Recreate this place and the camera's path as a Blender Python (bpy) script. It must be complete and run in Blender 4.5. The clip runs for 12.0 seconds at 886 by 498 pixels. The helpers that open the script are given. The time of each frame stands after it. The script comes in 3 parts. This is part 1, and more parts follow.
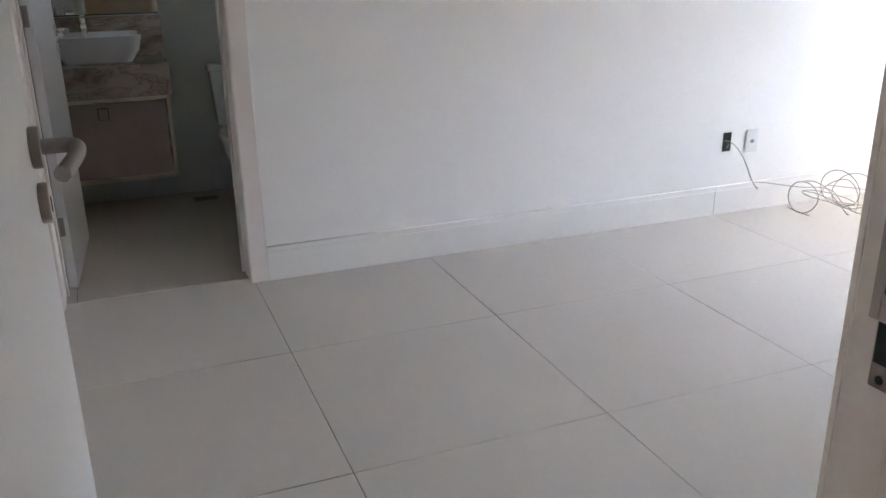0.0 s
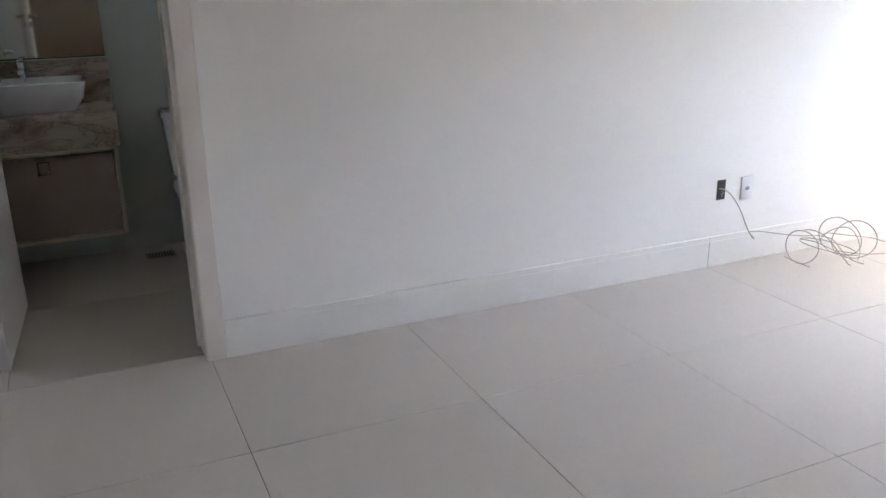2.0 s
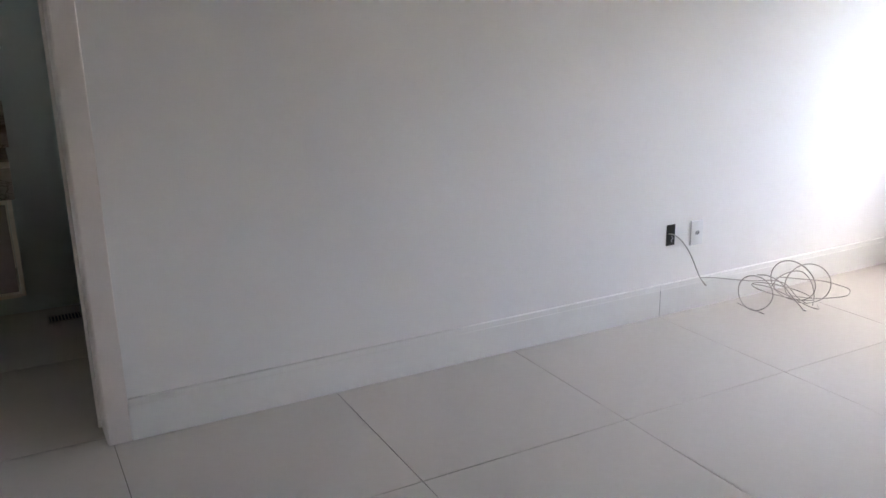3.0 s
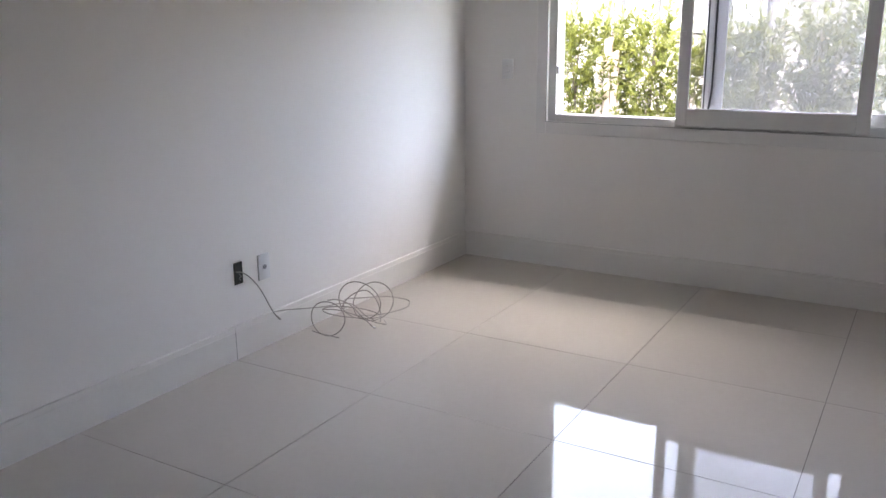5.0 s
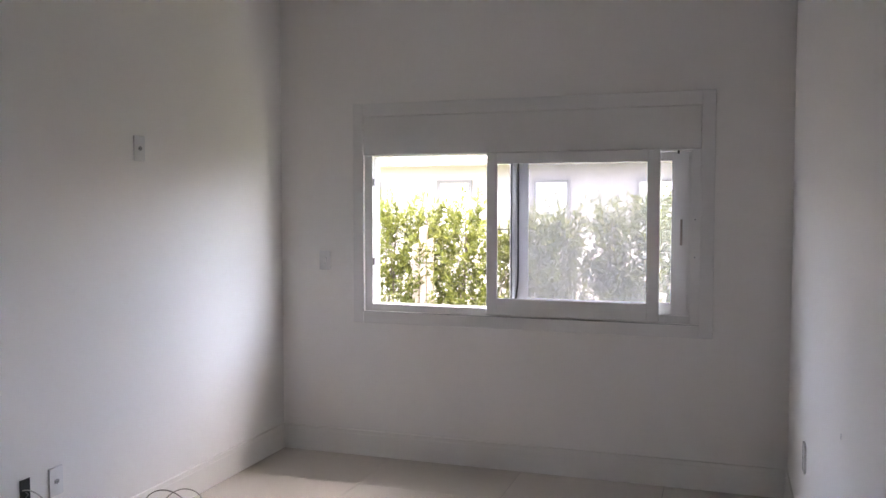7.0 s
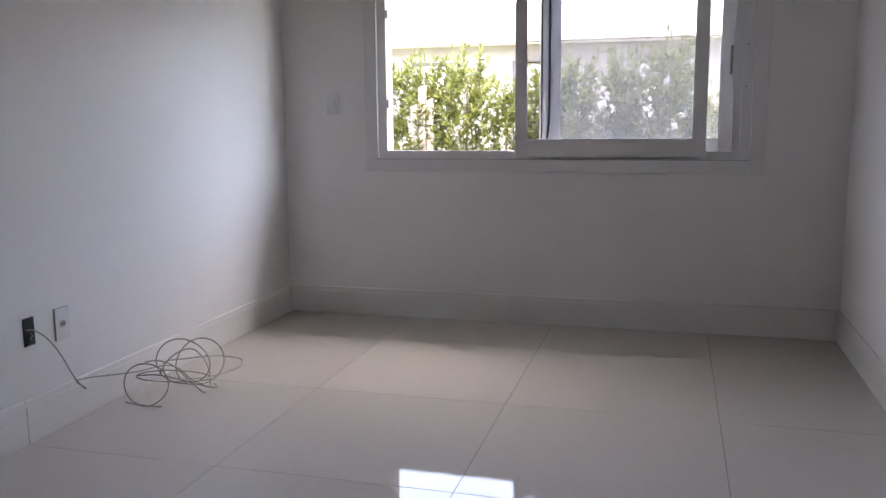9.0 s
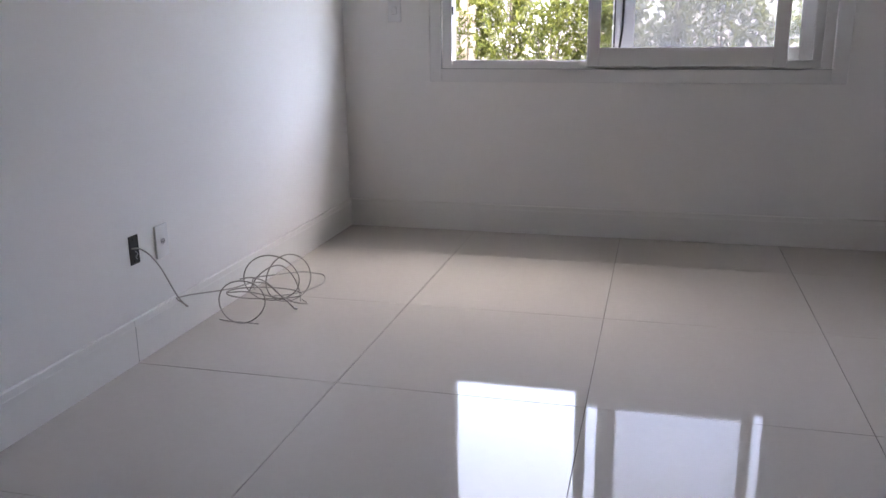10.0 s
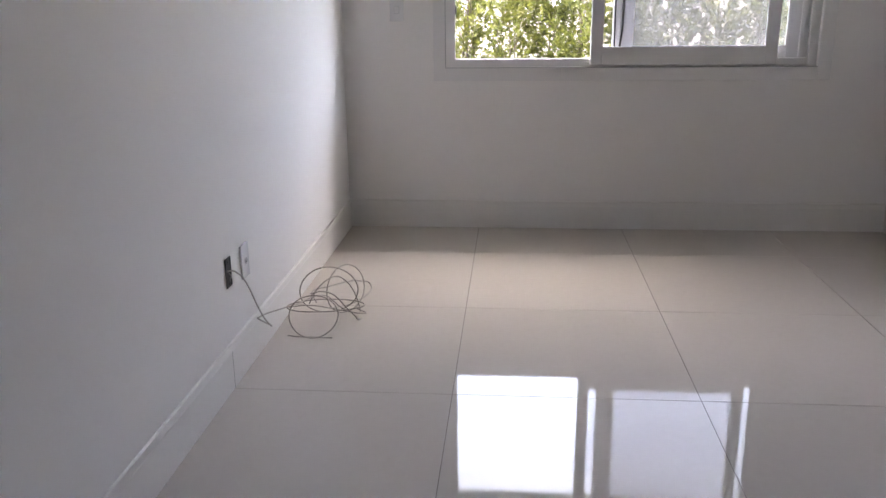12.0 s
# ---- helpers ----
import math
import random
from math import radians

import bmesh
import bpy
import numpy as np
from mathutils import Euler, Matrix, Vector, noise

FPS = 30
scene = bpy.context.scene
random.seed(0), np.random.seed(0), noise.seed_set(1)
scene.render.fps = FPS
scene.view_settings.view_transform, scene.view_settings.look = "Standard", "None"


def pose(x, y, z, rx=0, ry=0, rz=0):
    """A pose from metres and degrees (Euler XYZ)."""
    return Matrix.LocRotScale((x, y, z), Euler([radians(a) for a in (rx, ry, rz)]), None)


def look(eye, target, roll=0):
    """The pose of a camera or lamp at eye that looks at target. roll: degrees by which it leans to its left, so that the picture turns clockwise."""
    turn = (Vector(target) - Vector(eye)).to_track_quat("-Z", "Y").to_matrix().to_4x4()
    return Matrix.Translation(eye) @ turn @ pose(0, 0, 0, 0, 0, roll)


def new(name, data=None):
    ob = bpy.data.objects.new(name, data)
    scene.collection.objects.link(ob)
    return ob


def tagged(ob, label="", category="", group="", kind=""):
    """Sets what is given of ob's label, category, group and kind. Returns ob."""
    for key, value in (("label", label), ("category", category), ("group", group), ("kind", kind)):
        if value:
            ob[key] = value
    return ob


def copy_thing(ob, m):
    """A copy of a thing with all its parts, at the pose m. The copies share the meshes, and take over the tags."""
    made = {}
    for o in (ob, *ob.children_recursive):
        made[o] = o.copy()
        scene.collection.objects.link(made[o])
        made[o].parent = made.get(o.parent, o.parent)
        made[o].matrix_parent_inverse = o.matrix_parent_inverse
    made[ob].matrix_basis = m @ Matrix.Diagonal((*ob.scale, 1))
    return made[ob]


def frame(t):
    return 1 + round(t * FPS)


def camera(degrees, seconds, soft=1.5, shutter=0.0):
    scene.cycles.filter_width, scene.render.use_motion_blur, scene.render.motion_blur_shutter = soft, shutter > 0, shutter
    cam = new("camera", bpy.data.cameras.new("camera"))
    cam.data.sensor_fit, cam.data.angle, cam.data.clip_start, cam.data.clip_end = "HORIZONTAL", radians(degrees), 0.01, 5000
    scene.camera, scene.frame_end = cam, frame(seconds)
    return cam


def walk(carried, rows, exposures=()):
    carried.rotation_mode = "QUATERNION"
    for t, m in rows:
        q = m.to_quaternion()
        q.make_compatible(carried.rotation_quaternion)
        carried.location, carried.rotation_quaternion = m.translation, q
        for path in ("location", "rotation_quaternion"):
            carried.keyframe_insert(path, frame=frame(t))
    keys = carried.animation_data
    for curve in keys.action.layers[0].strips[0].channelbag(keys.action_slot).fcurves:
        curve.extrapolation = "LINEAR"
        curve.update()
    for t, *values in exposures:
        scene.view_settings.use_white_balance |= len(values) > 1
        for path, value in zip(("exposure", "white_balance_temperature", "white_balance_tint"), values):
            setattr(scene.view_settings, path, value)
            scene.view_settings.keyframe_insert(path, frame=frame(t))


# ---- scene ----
cam = camera(55.8, 12.0)
PATH = [
    (0, (0.21, 0.081, 1.329), (0.904, 1.833, 0.661), -0.8),
    (0.5, (0.211, 0.132, 1.361), (0.915, 1.881, 0.695), -0.9),
    (1, (0.231, 0.241, 1.363), (0.946, 1.989, 0.706), -0.8),
    (1.5, (0.252, 0.328, 1.399), (0.98, 2.072, 0.746), -1.0),
    (2, (0.329, 0.445, 1.402), (1.095, 2.183, 0.777), -1.0),
    (2.5, (0.414, 0.545, 1.419), (1.225, 2.275, 0.83), -1.0),
    (3, (0.483, 0.720, 1.390), (1.389, 2.417, 0.844), -1.0),
    (3.5, (0.509, 0.903, 1.430), (1.673, 2.434, 0.881), -0.2),
    (3.7, (0.497, 0.872, 1.480), (1.767, 2.314, 0.925), -0.4),
    (5.3, (0.590, 0.942, 1.391), (2.298, 1.855, 0.894), -0.5),
    (5.5, (0.579, 0.921, 1.412), (2.311, 1.791, 0.918), -0.6),
    (6, (0.542, 0.906, 1.497), (2.348, 1.67, 1.102), -0.4),
    (6.5, (0.598, 0.881, 1.553), (2.463, 1.574, 1.353), -0.5),
    (6.7, (0.599, 0.882, 1.542), (2.481, 1.547, 1.413), -0.2),
    (8.5, (0.724, 1.186, 1.223), (2.647, 1.722, 1.091), -0.4),
    (9, (0.829, 1.376, 1.101), (2.733, 1.901, 0.791), -0.5),
    (9.5, (0.845, 1.584, 1.078), (2.728, 2.089, 0.63), -0.6),
    (10, (0.775, 1.81, 1.106), (2.645, 2.293, 0.589), -0.6),
    (10.5, (0.81, 1.962, 1.147), (2.678, 2.4, 0.581), -0.8),
    (11, (0.83, 2.163, 1.212), (2.72, 2.483, 0.64), -0.7),
    (11.5, (0.751, 2.35, 1.206), (2.656, 2.573, 0.64), -0.7),
    (12, (0.633, 2.583, 1.222), (2.544, 2.746, 0.655), -0.6),
]
LIGHTNESS = [(0.0, 7.0, 7400, 14), (1.5, 6.95, 7350, 14), (2.5, 6.78, 7400, 15), (3.5, 6.2, 7400, 16), (5.5, 5.72, 7300, 17), (6.5, 5.75, 7500, 19), (8.5, 5.22, 7150, 21), (9.5, 5.45, 7050, 19), (10.5, 5.66, 7250, 19), (12.0, 5.7, 7500, 19)]
walk(cam, [(t, look(eye, target, roll)) for t, eye, target, roll in PATH], LIGHTNESS)
scene.view_settings.exposure = 5.3

# ---- light ----
SUN_EL, SUN_AZ = 55.0, 215.0
SKY_LOW, SKY_HIGH, SKY_RISE = (2.4, 2.98, 4.05, 1), (6.3, 6.2, 6.3, 1), (0.42, 0.78)
world = bpy.data.worlds.new("world")
scene.world = world
world.use_nodes = True
_n = world.node_tree.nodes
sky = _n.new("ShaderNodeTexSky")
sky.sky_type, sky.sun_disc = "NISHITA", False
sky.sun_elevation, sky.sun_rotation = radians(SUN_EL), radians(SUN_AZ)
sky.air_density, sky.dust_density = 1.2, 3.0
_tc, _cl, _mr, _gm, _mx = (_n.new(k) for k in ("ShaderNodeTexCoord", "ShaderNodeTexNoise", "ShaderNodeMapRange", "ShaderNodeVectorMath", "ShaderNodeMix"))
_cl.inputs["Scale"].default_value, _cl.inputs["Detail"].default_value = 3.5, 5
_mr.inputs["From Min"].default_value, _mr.inputs["From Max"].default_value = 0.3, 0.7
_mr.inputs["To Min"].default_value, _mr.inputs["To Max"].default_value = 0.82, 1.15
_gm.operation = "SCALE"
_gm.inputs[0].default_value = (1.0, 1.0, 1.0)
_mx.data_type = "RGBA"
_mx.inputs[0].default_value = 0.75
_l = world.node_tree.links.new
_l(_tc.outputs["Generated"], _cl.inputs["Vector"])
_l(_cl.outputs["Fac"], _mr.inputs["Value"])
_l(_mr.outputs[0], _gm.inputs["Scale"])
_l(sky.outputs[0], _mx.inputs[6])
# hazy cloud: bluer low down, brighter and whiter from a third of the way up
_sep, _up, _band, _cloud = (_n.new(k) for k in ("ShaderNodeSeparateXYZ", "ShaderNodeMapRange", "ShaderNodeMix", "ShaderNodeVectorMath"))
_up.interpolation_type = "SMOOTHSTEP"
_up.inputs["From Min"].default_value, _up.inputs["From Max"].default_value = SKY_RISE
_band.data_type = "RGBA"
_band.inputs[6].default_value, _band.inputs[7].default_value = SKY_LOW, SKY_HIGH
_cloud.operation = "MULTIPLY"
_l(_tc.outputs["Generated"], _sep.inputs[0])
_l(_sep.outputs["Z"], _up.inputs["Value"])
_l(_up.outputs[0], _band.inputs[0])
_l(_gm.outputs[0], _cloud.inputs[0])
_l(_band.outputs[2], _cloud.inputs[1])
_l(_cloud.outputs[0], _mx.inputs[7])
_l(_mx.outputs[2], _n["Background"].inputs[0])
_n["Background"].inputs[1].default_value = 0.13
sun_data = bpy.data.lights.new("sun", "SUN")
sun_data.energy, sun_data.angle, sun_data.color = 0.5, radians(20.0), (1.0, 0.95, 0.88)
_az, _el = radians(SUN_AZ), radians(SUN_EL)
sun_way = Vector((math.sin(_az) * math.cos(_el), math.cos(_az) * math.cos(_el), math.sin(_el)))
sun = new("sun", sun_data)
sun.matrix_world = look(sun_way * 20, (0, 0, 0))


# ---- materials ----
def mat(name, color, rough=0.5, metal=0.0, vary=0.04, grain=60.0, bump=0.02, stain=2.0, coat=0.0, spec=0.5):
    """A surface with fine grain and broad stains."""
    m = bpy.data.materials.new(name)
    m.use_nodes = True
    nt = m.node_tree
    b = nt.nodes["Principled BSDF"]
    b.inputs["Metallic"].default_value = metal
    b.inputs["Coat Weight"].default_value = coat
    b.inputs["Specular IOR Level"].default_value = spec
    tc = nt.nodes.new("ShaderNodeTexCoord")
    fine = nt.nodes.new("ShaderNodeTexNoise")
    fine.inputs["Scale"].default_value, fine.inputs["Detail"].default_value = grain, 4
    broad = nt.nodes.new("ShaderNodeTexNoise")
    broad.inputs["Scale"].default_value, broad.inputs["Detail"].default_value = stain, 3
    mixv = nt.nodes.new("ShaderNodeMath")
    mixv.operation = "ADD"
    ramp = nt.nodes.new("ShaderNodeMapRange")
    ramp.inputs["From Min"].default_value, ramp.inputs["From Max"].default_value = 0.6, 1.4
    ramp.inputs["To Min"].default_value, ramp.inputs["To Max"].default_value = 1 - vary, 1 + vary
    mul = nt.nodes.new("ShaderNodeVectorMath")
    mul.operation = "SCALE"
    mul.inputs[0].default_value = color
    for n in (fine, broad):
        nt.links.new(tc.outputs["Object"], n.inputs["Vector"])
    nt.links.new(fine.outputs["Fac"], mixv.inputs[0])
    nt.links.new(broad.outputs["Fac"], mixv.inputs[1])
    nt.links.new(mixv.outputs[0], ramp.inputs["Value"])
    nt.links.new(ramp.outputs[0], mul.inputs["Scale"])
    nt.links.new(mul.outputs[0], b.inputs["Base Color"])
    rr = nt.nodes.new("ShaderNodeMapRange")
    rr.inputs["To Min"].default_value, rr.inputs["To Max"].default_value = max(0.0, rough - 0.05), min(1.0, rough + 0.05)
    nt.links.new(broad.outputs["Fac"], rr.inputs["Value"])
    nt.links.new(rr.outputs[0], b.inputs["Roughness"])
    if bump:
        bn = nt.nodes.new("ShaderNodeBump")
        bn.inputs["Strength"].default_value, bn.inputs["Distance"].default_value = bump, 0.002
        nt.links.new(fine.outputs["Fac"], bn.inputs["Height"])
        nt.links.new(bn.outputs[0], b.inputs["Normal"])
    return m


M_WALL = mat("wall_paint", (0.87, 0.85, 0.825), 0.55, vary=0.012, grain=140, bump=0.12, stain=1.3)
M_CEIL = mat("ceiling_paint", (0.89, 0.88, 0.865), 0.8, vary=0.01, bump=0.05)
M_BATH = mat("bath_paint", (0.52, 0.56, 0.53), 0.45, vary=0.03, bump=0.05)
# unseen hall walls; tone set to bounce warm light onto the entrance frame
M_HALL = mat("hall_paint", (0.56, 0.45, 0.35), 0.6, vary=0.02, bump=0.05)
M_BASE = mat("skirting_lacquer", (0.83, 0.81, 0.775), 0.6, vary=0.015, bump=0.02)
M_DOOR = mat("door_lacquer", (0.78, 0.765, 0.75), 0.32, vary=0.012, grain=90, bump=0.03)
M_CASE = mat("casing_lacquer", (0.78, 0.715, 0.67), 0.5, vary=0.02, grain=90, bump=0.03)
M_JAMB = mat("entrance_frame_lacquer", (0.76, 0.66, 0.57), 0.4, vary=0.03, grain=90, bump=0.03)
# black of rubber parts, and of the shade painted into holes and gaps
M_BLACK = mat("black_rubber_and_hole_shade", (0.02, 0.02, 0.02), 0.6, vary=0.2)
M_HOLE = mat("box_plastic", (0.015, 0.015, 0.015), 0.5, vary=0.4, grain=200)
M_PVC = mat("window_lacquer", (0.80, 0.79, 0.775), 0.3, vary=0.012, bump=0.01)
M_BLIND = mat("shutter_panel", (0.78, 0.77, 0.75), 0.4, vary=0.015, bump=0.02)
M_PLATE = mat("plate_plastic", (0.80, 0.80, 0.80), 0.25, vary=0.01, bump=0)
M_SOCKET = mat("socket_grey", (0.30, 0.30, 0.31), 0.4, vary=0.1)
M_STEEL = mat("brushed_steel", (0.38, 0.335, 0.295), 0.3, metal=1.0, vary=0.06, grain=300, bump=0.05)
M_CHROME = mat("chrome", (0.75, 0.75, 0.76), 0.08, metal=1.0, vary=0.02, bump=0)
M_STRIKE = mat("dull_strike_steel", (0.36, 0.30, 0.25), 0.4, metal=0.8, vary=0.1, grain=200)
M_CABLE = mat("cable_sheath", (0.42, 0.39, 0.35), 0.45, vary=0.08, bump=0)
M_PORC = mat("porcelain", (0.80, 0.82, 0.82), 0.12, vary=0.01, bump=0, coat=0.3)
M_CAB = mat("taupe_laminate", (0.34, 0.27, 0.235), 0.6, vary=0.06, grain=30, bump=0.05)
M_CABF = mat("cream_cabinet_edge", (0.74, 0.67, 0.58), 0.4, vary=0.03)
M_GROUT = mat("tile_grout", (0.17, 0.15, 0.135), 0.8, vary=1.0, grain=9, stain=1.3)
M_LAWN = mat("lawn", (0.10, 0.115, 0.06), 0.9, vary=0.35, grain=25, bump=0.5)
# white house: wall toned down, slab kept pale, their brightness difference put into colour
M_HOUSE = mat("neighbour_plaster_dimmed", (0.30, 0.27, 0.265), 0.85, vary=0.03, grain=20)
M_HOUSE2 = mat("neighbour_fascia_lit", (0.66, 0.64, 0.65), 0.8, vary=0.02, grain=20)
M_HFRAME = mat("neighbour_window_frame", (0.09, 0.08, 0.08), 0.5)
M_HGUT = mat("brown_roof_edge", (0.07, 0.05, 0.045), 0.6)
M_POST = mat("weathered_pale_timber", (0.30, 0.25, 0.215), 0.8, vary=0.2, grain=20, bump=0.3)
M_ROD = mat("grey_fence_wire", (0.42, 0.42, 0.40), 0.5, metal=0.3)
M_TRUNK = mat("hedge_bark", (0.085, 0.07, 0.055), 0.9, vary=0.2)


def marble():
    m = mat("beige_veined_marble", (0.5, 0.43, 0.38), 0.18, vary=0.05, bump=0, coat=0.2)
    nt = m.node_tree
    b = nt.nodes["Principled BSDF"]
    tc = nt.nodes.new("ShaderNodeTexCoord")
    mp = nt.nodes.new("ShaderNodeMapping")
    mp.inputs["Scale"].default_value = (1.0, 1.0, 2.6)
    mp.inputs["Rotation"].default_value = (0, 0.25, 0)
    warp = nt.nodes.new("ShaderNodeTexNoise")
    warp.inputs["Scale"].default_value, warp.inputs["Detail"].default_value, warp.inputs["Distortion"].default_value = 4, 6, 1.6
    ramp = nt.nodes.new("ShaderNodeValToRGB")
    e = ramp.color_ramp.elements
    e[0].position, e[0].color = 0.30, (0.21, 0.155, 0.12, 1)
    e[1].position, e[1].color = 0.72, (0.54, 0.46, 0.39, 1)
    for p, c in ((0.42, (0.36, 0.29, 0.24, 1)), (0.485, (0.46, 0.385, 0.32, 1)), (0.50, (0.24, 0.18, 0.14, 1)), (0.52, (0.45, 0.375, 0.315, 1))):
        k = e.new(p)
        k.color = c
    nt.links.new(tc.outputs["Object"], mp.inputs[0])
    nt.links.new(mp.outputs[0], warp.inputs["Vector"])
    nt.links.new(warp.outputs["Fac"], ramp.inputs[0])
    nt.links.new(ramp.outputs[0], b.inputs["Base Color"])
    return m


def porcelain_tile():
    m = mat("polished_porcelain_tile", (0.59, 0.54, 0.485), 0.055, vary=0.02, grain=30, bump=0, stain=1.2)
    nt = m.node_tree
    b = nt.nodes["Principled BSDF"]
    b.inputs["Specular IOR Level"].default_value = 0.15
    rr = [n for n in nt.nodes if n.type == "MAP_RANGE" and n.outputs[0].is_linked and n.outputs[0].links[0].to_socket.name == "Roughness"][0]
    rr.inputs["To Min"].default_value, rr.inputs["To Max"].default_value = 0.02, 0.06
    tc = nt.nodes.new("ShaderNodeTexCoord")
    wave = nt.nodes.new("ShaderNodeTexNoise")
    wave.inputs["Scale"].default_value, wave.inputs["Detail"].default_value = 5.0, 1
    bn = nt.nodes.new("ShaderNodeBump")
    bn.inputs["Strength"].default_value, bn.inputs["Distance"].default_value = 0.03, 0.002
    nt.links.new(tc.outputs["Object"], wave.inputs["Vector"])
    nt.links.new(wave.outputs["Fac"], bn.inputs["Height"])
    nt.links.new(bn.outputs[0], b.inputs["Normal"])
    return m


def glass(name, haze, clearness=0.89):
    """Window glass: clear, glossy, with a thin film of dust."""
    m = bpy.data.materials.new(name)
    m.use_nodes = True
    nt = m.node_tree
    nt.nodes.remove(nt.nodes["Principled BSDF"])
    out = nt.nodes["Material Output"]
    clear = nt.nodes.new("ShaderNodeBsdfTransparent")
    clear.inputs[0].default_value = (clearness, clearness * 0.995, clearness * 1.01, 1)
    shine = nt.nodes.new("ShaderNodeBsdfGlossy")
    shine.inputs["Roughness"].default_value = 0.01
    fres = nt.nodes.new("ShaderNodeFresnel")
    fres.inputs[0].default_value = 1.45
    mix = nt.nodes.new("ShaderNodeMixShader")
    dust = nt.nodes.new("ShaderNodeBsdfDiffuse")
    dust.inputs[0].default_value = (0.75, 0.76, 0.78, 1)
    dustt = nt.nodes.new("ShaderNodeBsdfTranslucent")
    dustt.inputs[0].default_value = (0.75, 0.76, 0.78, 1)
    both = nt.nodes.new("ShaderNodeMixShader")
    both.inputs[0].default_value = 0.7
    tex = nt.nodes.new("ShaderNodeTexNoise")
    tex.inputs["Scale"].default_value, tex.inputs["Detail"].default_value = 5.0, 5
    tc = nt.nodes.new("ShaderNodeTexCoord")
    rng = nt.nodes.new("ShaderNodeMapRange")
    rng.inputs["To Min"].default_value, rng.inputs["To Max"].default_value = haze * 0.8, haze * 1.2
    mix2 = nt.nodes.new("ShaderNodeMixShader")
    L = nt.links.new
    L(tc.outputs["Object"], tex.inputs["Vector"])
    L(tex.outputs["Fac"], rng.inputs["Value"])
    L(fres.outputs[0], mix.inputs[0])
    L(clear.outputs[0], mix.inputs[1])
    L(shine.outputs[0], mix.inputs[2])
    L(dust.outputs[0], both.inputs[1])
    L(dustt.outputs[0], both.inputs[2])
    L(rng.outputs[0], mix2.inputs[0])
    L(mix.outputs[0], mix2.inputs[1])
    L(both.outputs[0], mix2.inputs[2])
    L(mix2.outputs[0], out.inputs[0])
    return m


def foliage(name, dark, light):
    m = bpy.data.materials.new(name)
    m.use_nodes = True
    nt = m.node_tree
    b = nt.nodes["Principled BSDF"]
    geo = nt.nodes.new("ShaderNodeNewGeometry")
    tc = nt.nodes.new("ShaderNodeTexCoord")
    no = nt.nodes.new("ShaderNodeTexNoise")
    no.inputs["Scale"].default_value = 4.0
    add = nt.nodes.new("ShaderNodeMath")
    add.operation = "MULTIPLY_ADD"
    add.inputs[1].default_value = 0.5
    ramp = nt.nodes.new("ShaderNodeValToRGB")
    ramp.color_ramp.elements[0].color = (*dark, 1)
    ramp.color_ramp.elements[1].color = (*light, 1)
    ramp.color_ramp.elements[0].position, ramp.color_ramp.elements[1].position = 0.25, 0.9
    nt.links.new(tc.outputs["Object"], no.inputs["Vector"])
    nt.links.new(geo.outputs["Random Per Island"], add.inputs[0])
    nt.links.new(no.outputs["Fac"], add.inputs[2])
    nt.links.new(add.outputs[0], ramp.inputs[0])
    nt.links.new(ramp.outputs[0], b.inputs["Base Color"])
    b.inputs["Roughness"].default_value = 0.5
    tr = nt.nodes.new("ShaderNodeBsdfTranslucent")
    nt.links.new(ramp.outputs[0], tr.inputs[0])
    mx = nt.nodes.new("ShaderNodeMixShader")
    mx.inputs[0].default_value = 0.35
    nt.links.new(b.outputs[0], mx.inputs[1])
    nt.links.new(tr.outputs[0], mx.inputs[2])
    nt.links.new(mx.outputs[0], nt.nodes["Material Output"].inputs[0])
    return m


M_MARBLE = marble()
M_TILE = porcelain_tile()
M_GLASS = glass("window_glass", 0.004)
M_SCREEN = glass("dusty_window_glass", 0.05, 0.76)
M_LEAF = foliage("hedge_leaf", (0.012, 0.021, 0.006), (0.115, 0.130, 0.024))
M_MIRROR = mat("mirror_silver", (0.80, 0.83, 0.81), 0.02, metal=1.0, vary=0.0, bump=0)


# ---- building helpers ----
def box(bm, lo, hi, bev=0.0, seg=1):
    """A box from corner to corner, its edges rounded by bev."""
    c = [(a + b) / 2 for a, b in zip(lo, hi)]
    s = [max(abs(b - a), 1e-5) for a, b in zip(lo, hi)]
    vs = bmesh.ops.create_cube(bm, size=1.0, matrix=Matrix.Translation(c) @ Matrix.Diagonal((*s, 1)))["verts"]
    if bev:
        es = list({e for v in vs for e in v.link_edges})
        bmesh.ops.bevel(bm, geom=es, offset=bev, segments=seg, affect="EDGES", profile=0.5)
    return bm


def boxes(*items, bev=0.0):
    bm = bmesh.new()
    for lo, hi in items:
        box(bm, lo, hi, bev)
    return bm


def cyl(bm, a, b, r, r2=None, n=24, bev=0.0):
    """A round bar from a to b."""
    a, b = Vector(a), Vector(b)
    d = b - a
    m = Matrix.Translation((a + b) / 2) @ d.to_track_quat("Z", "Y").to_matrix().to_4x4()
    vs = bmesh.ops.create_cone(bm, cap_ends=True, segments=n, radius1=r, radius2=r if r2 is None else r2, depth=d.length, matrix=m)["verts"]
    if bev:
        es = [e for e in {e for v in vs for e in v.link_edges} if any(len(f.verts) > 4 for f in e.link_faces)]
        bmesh.ops.bevel(bm, geom=es, offset=bev, segments=2, affect="EDGES", profile=0.5)
    return bm


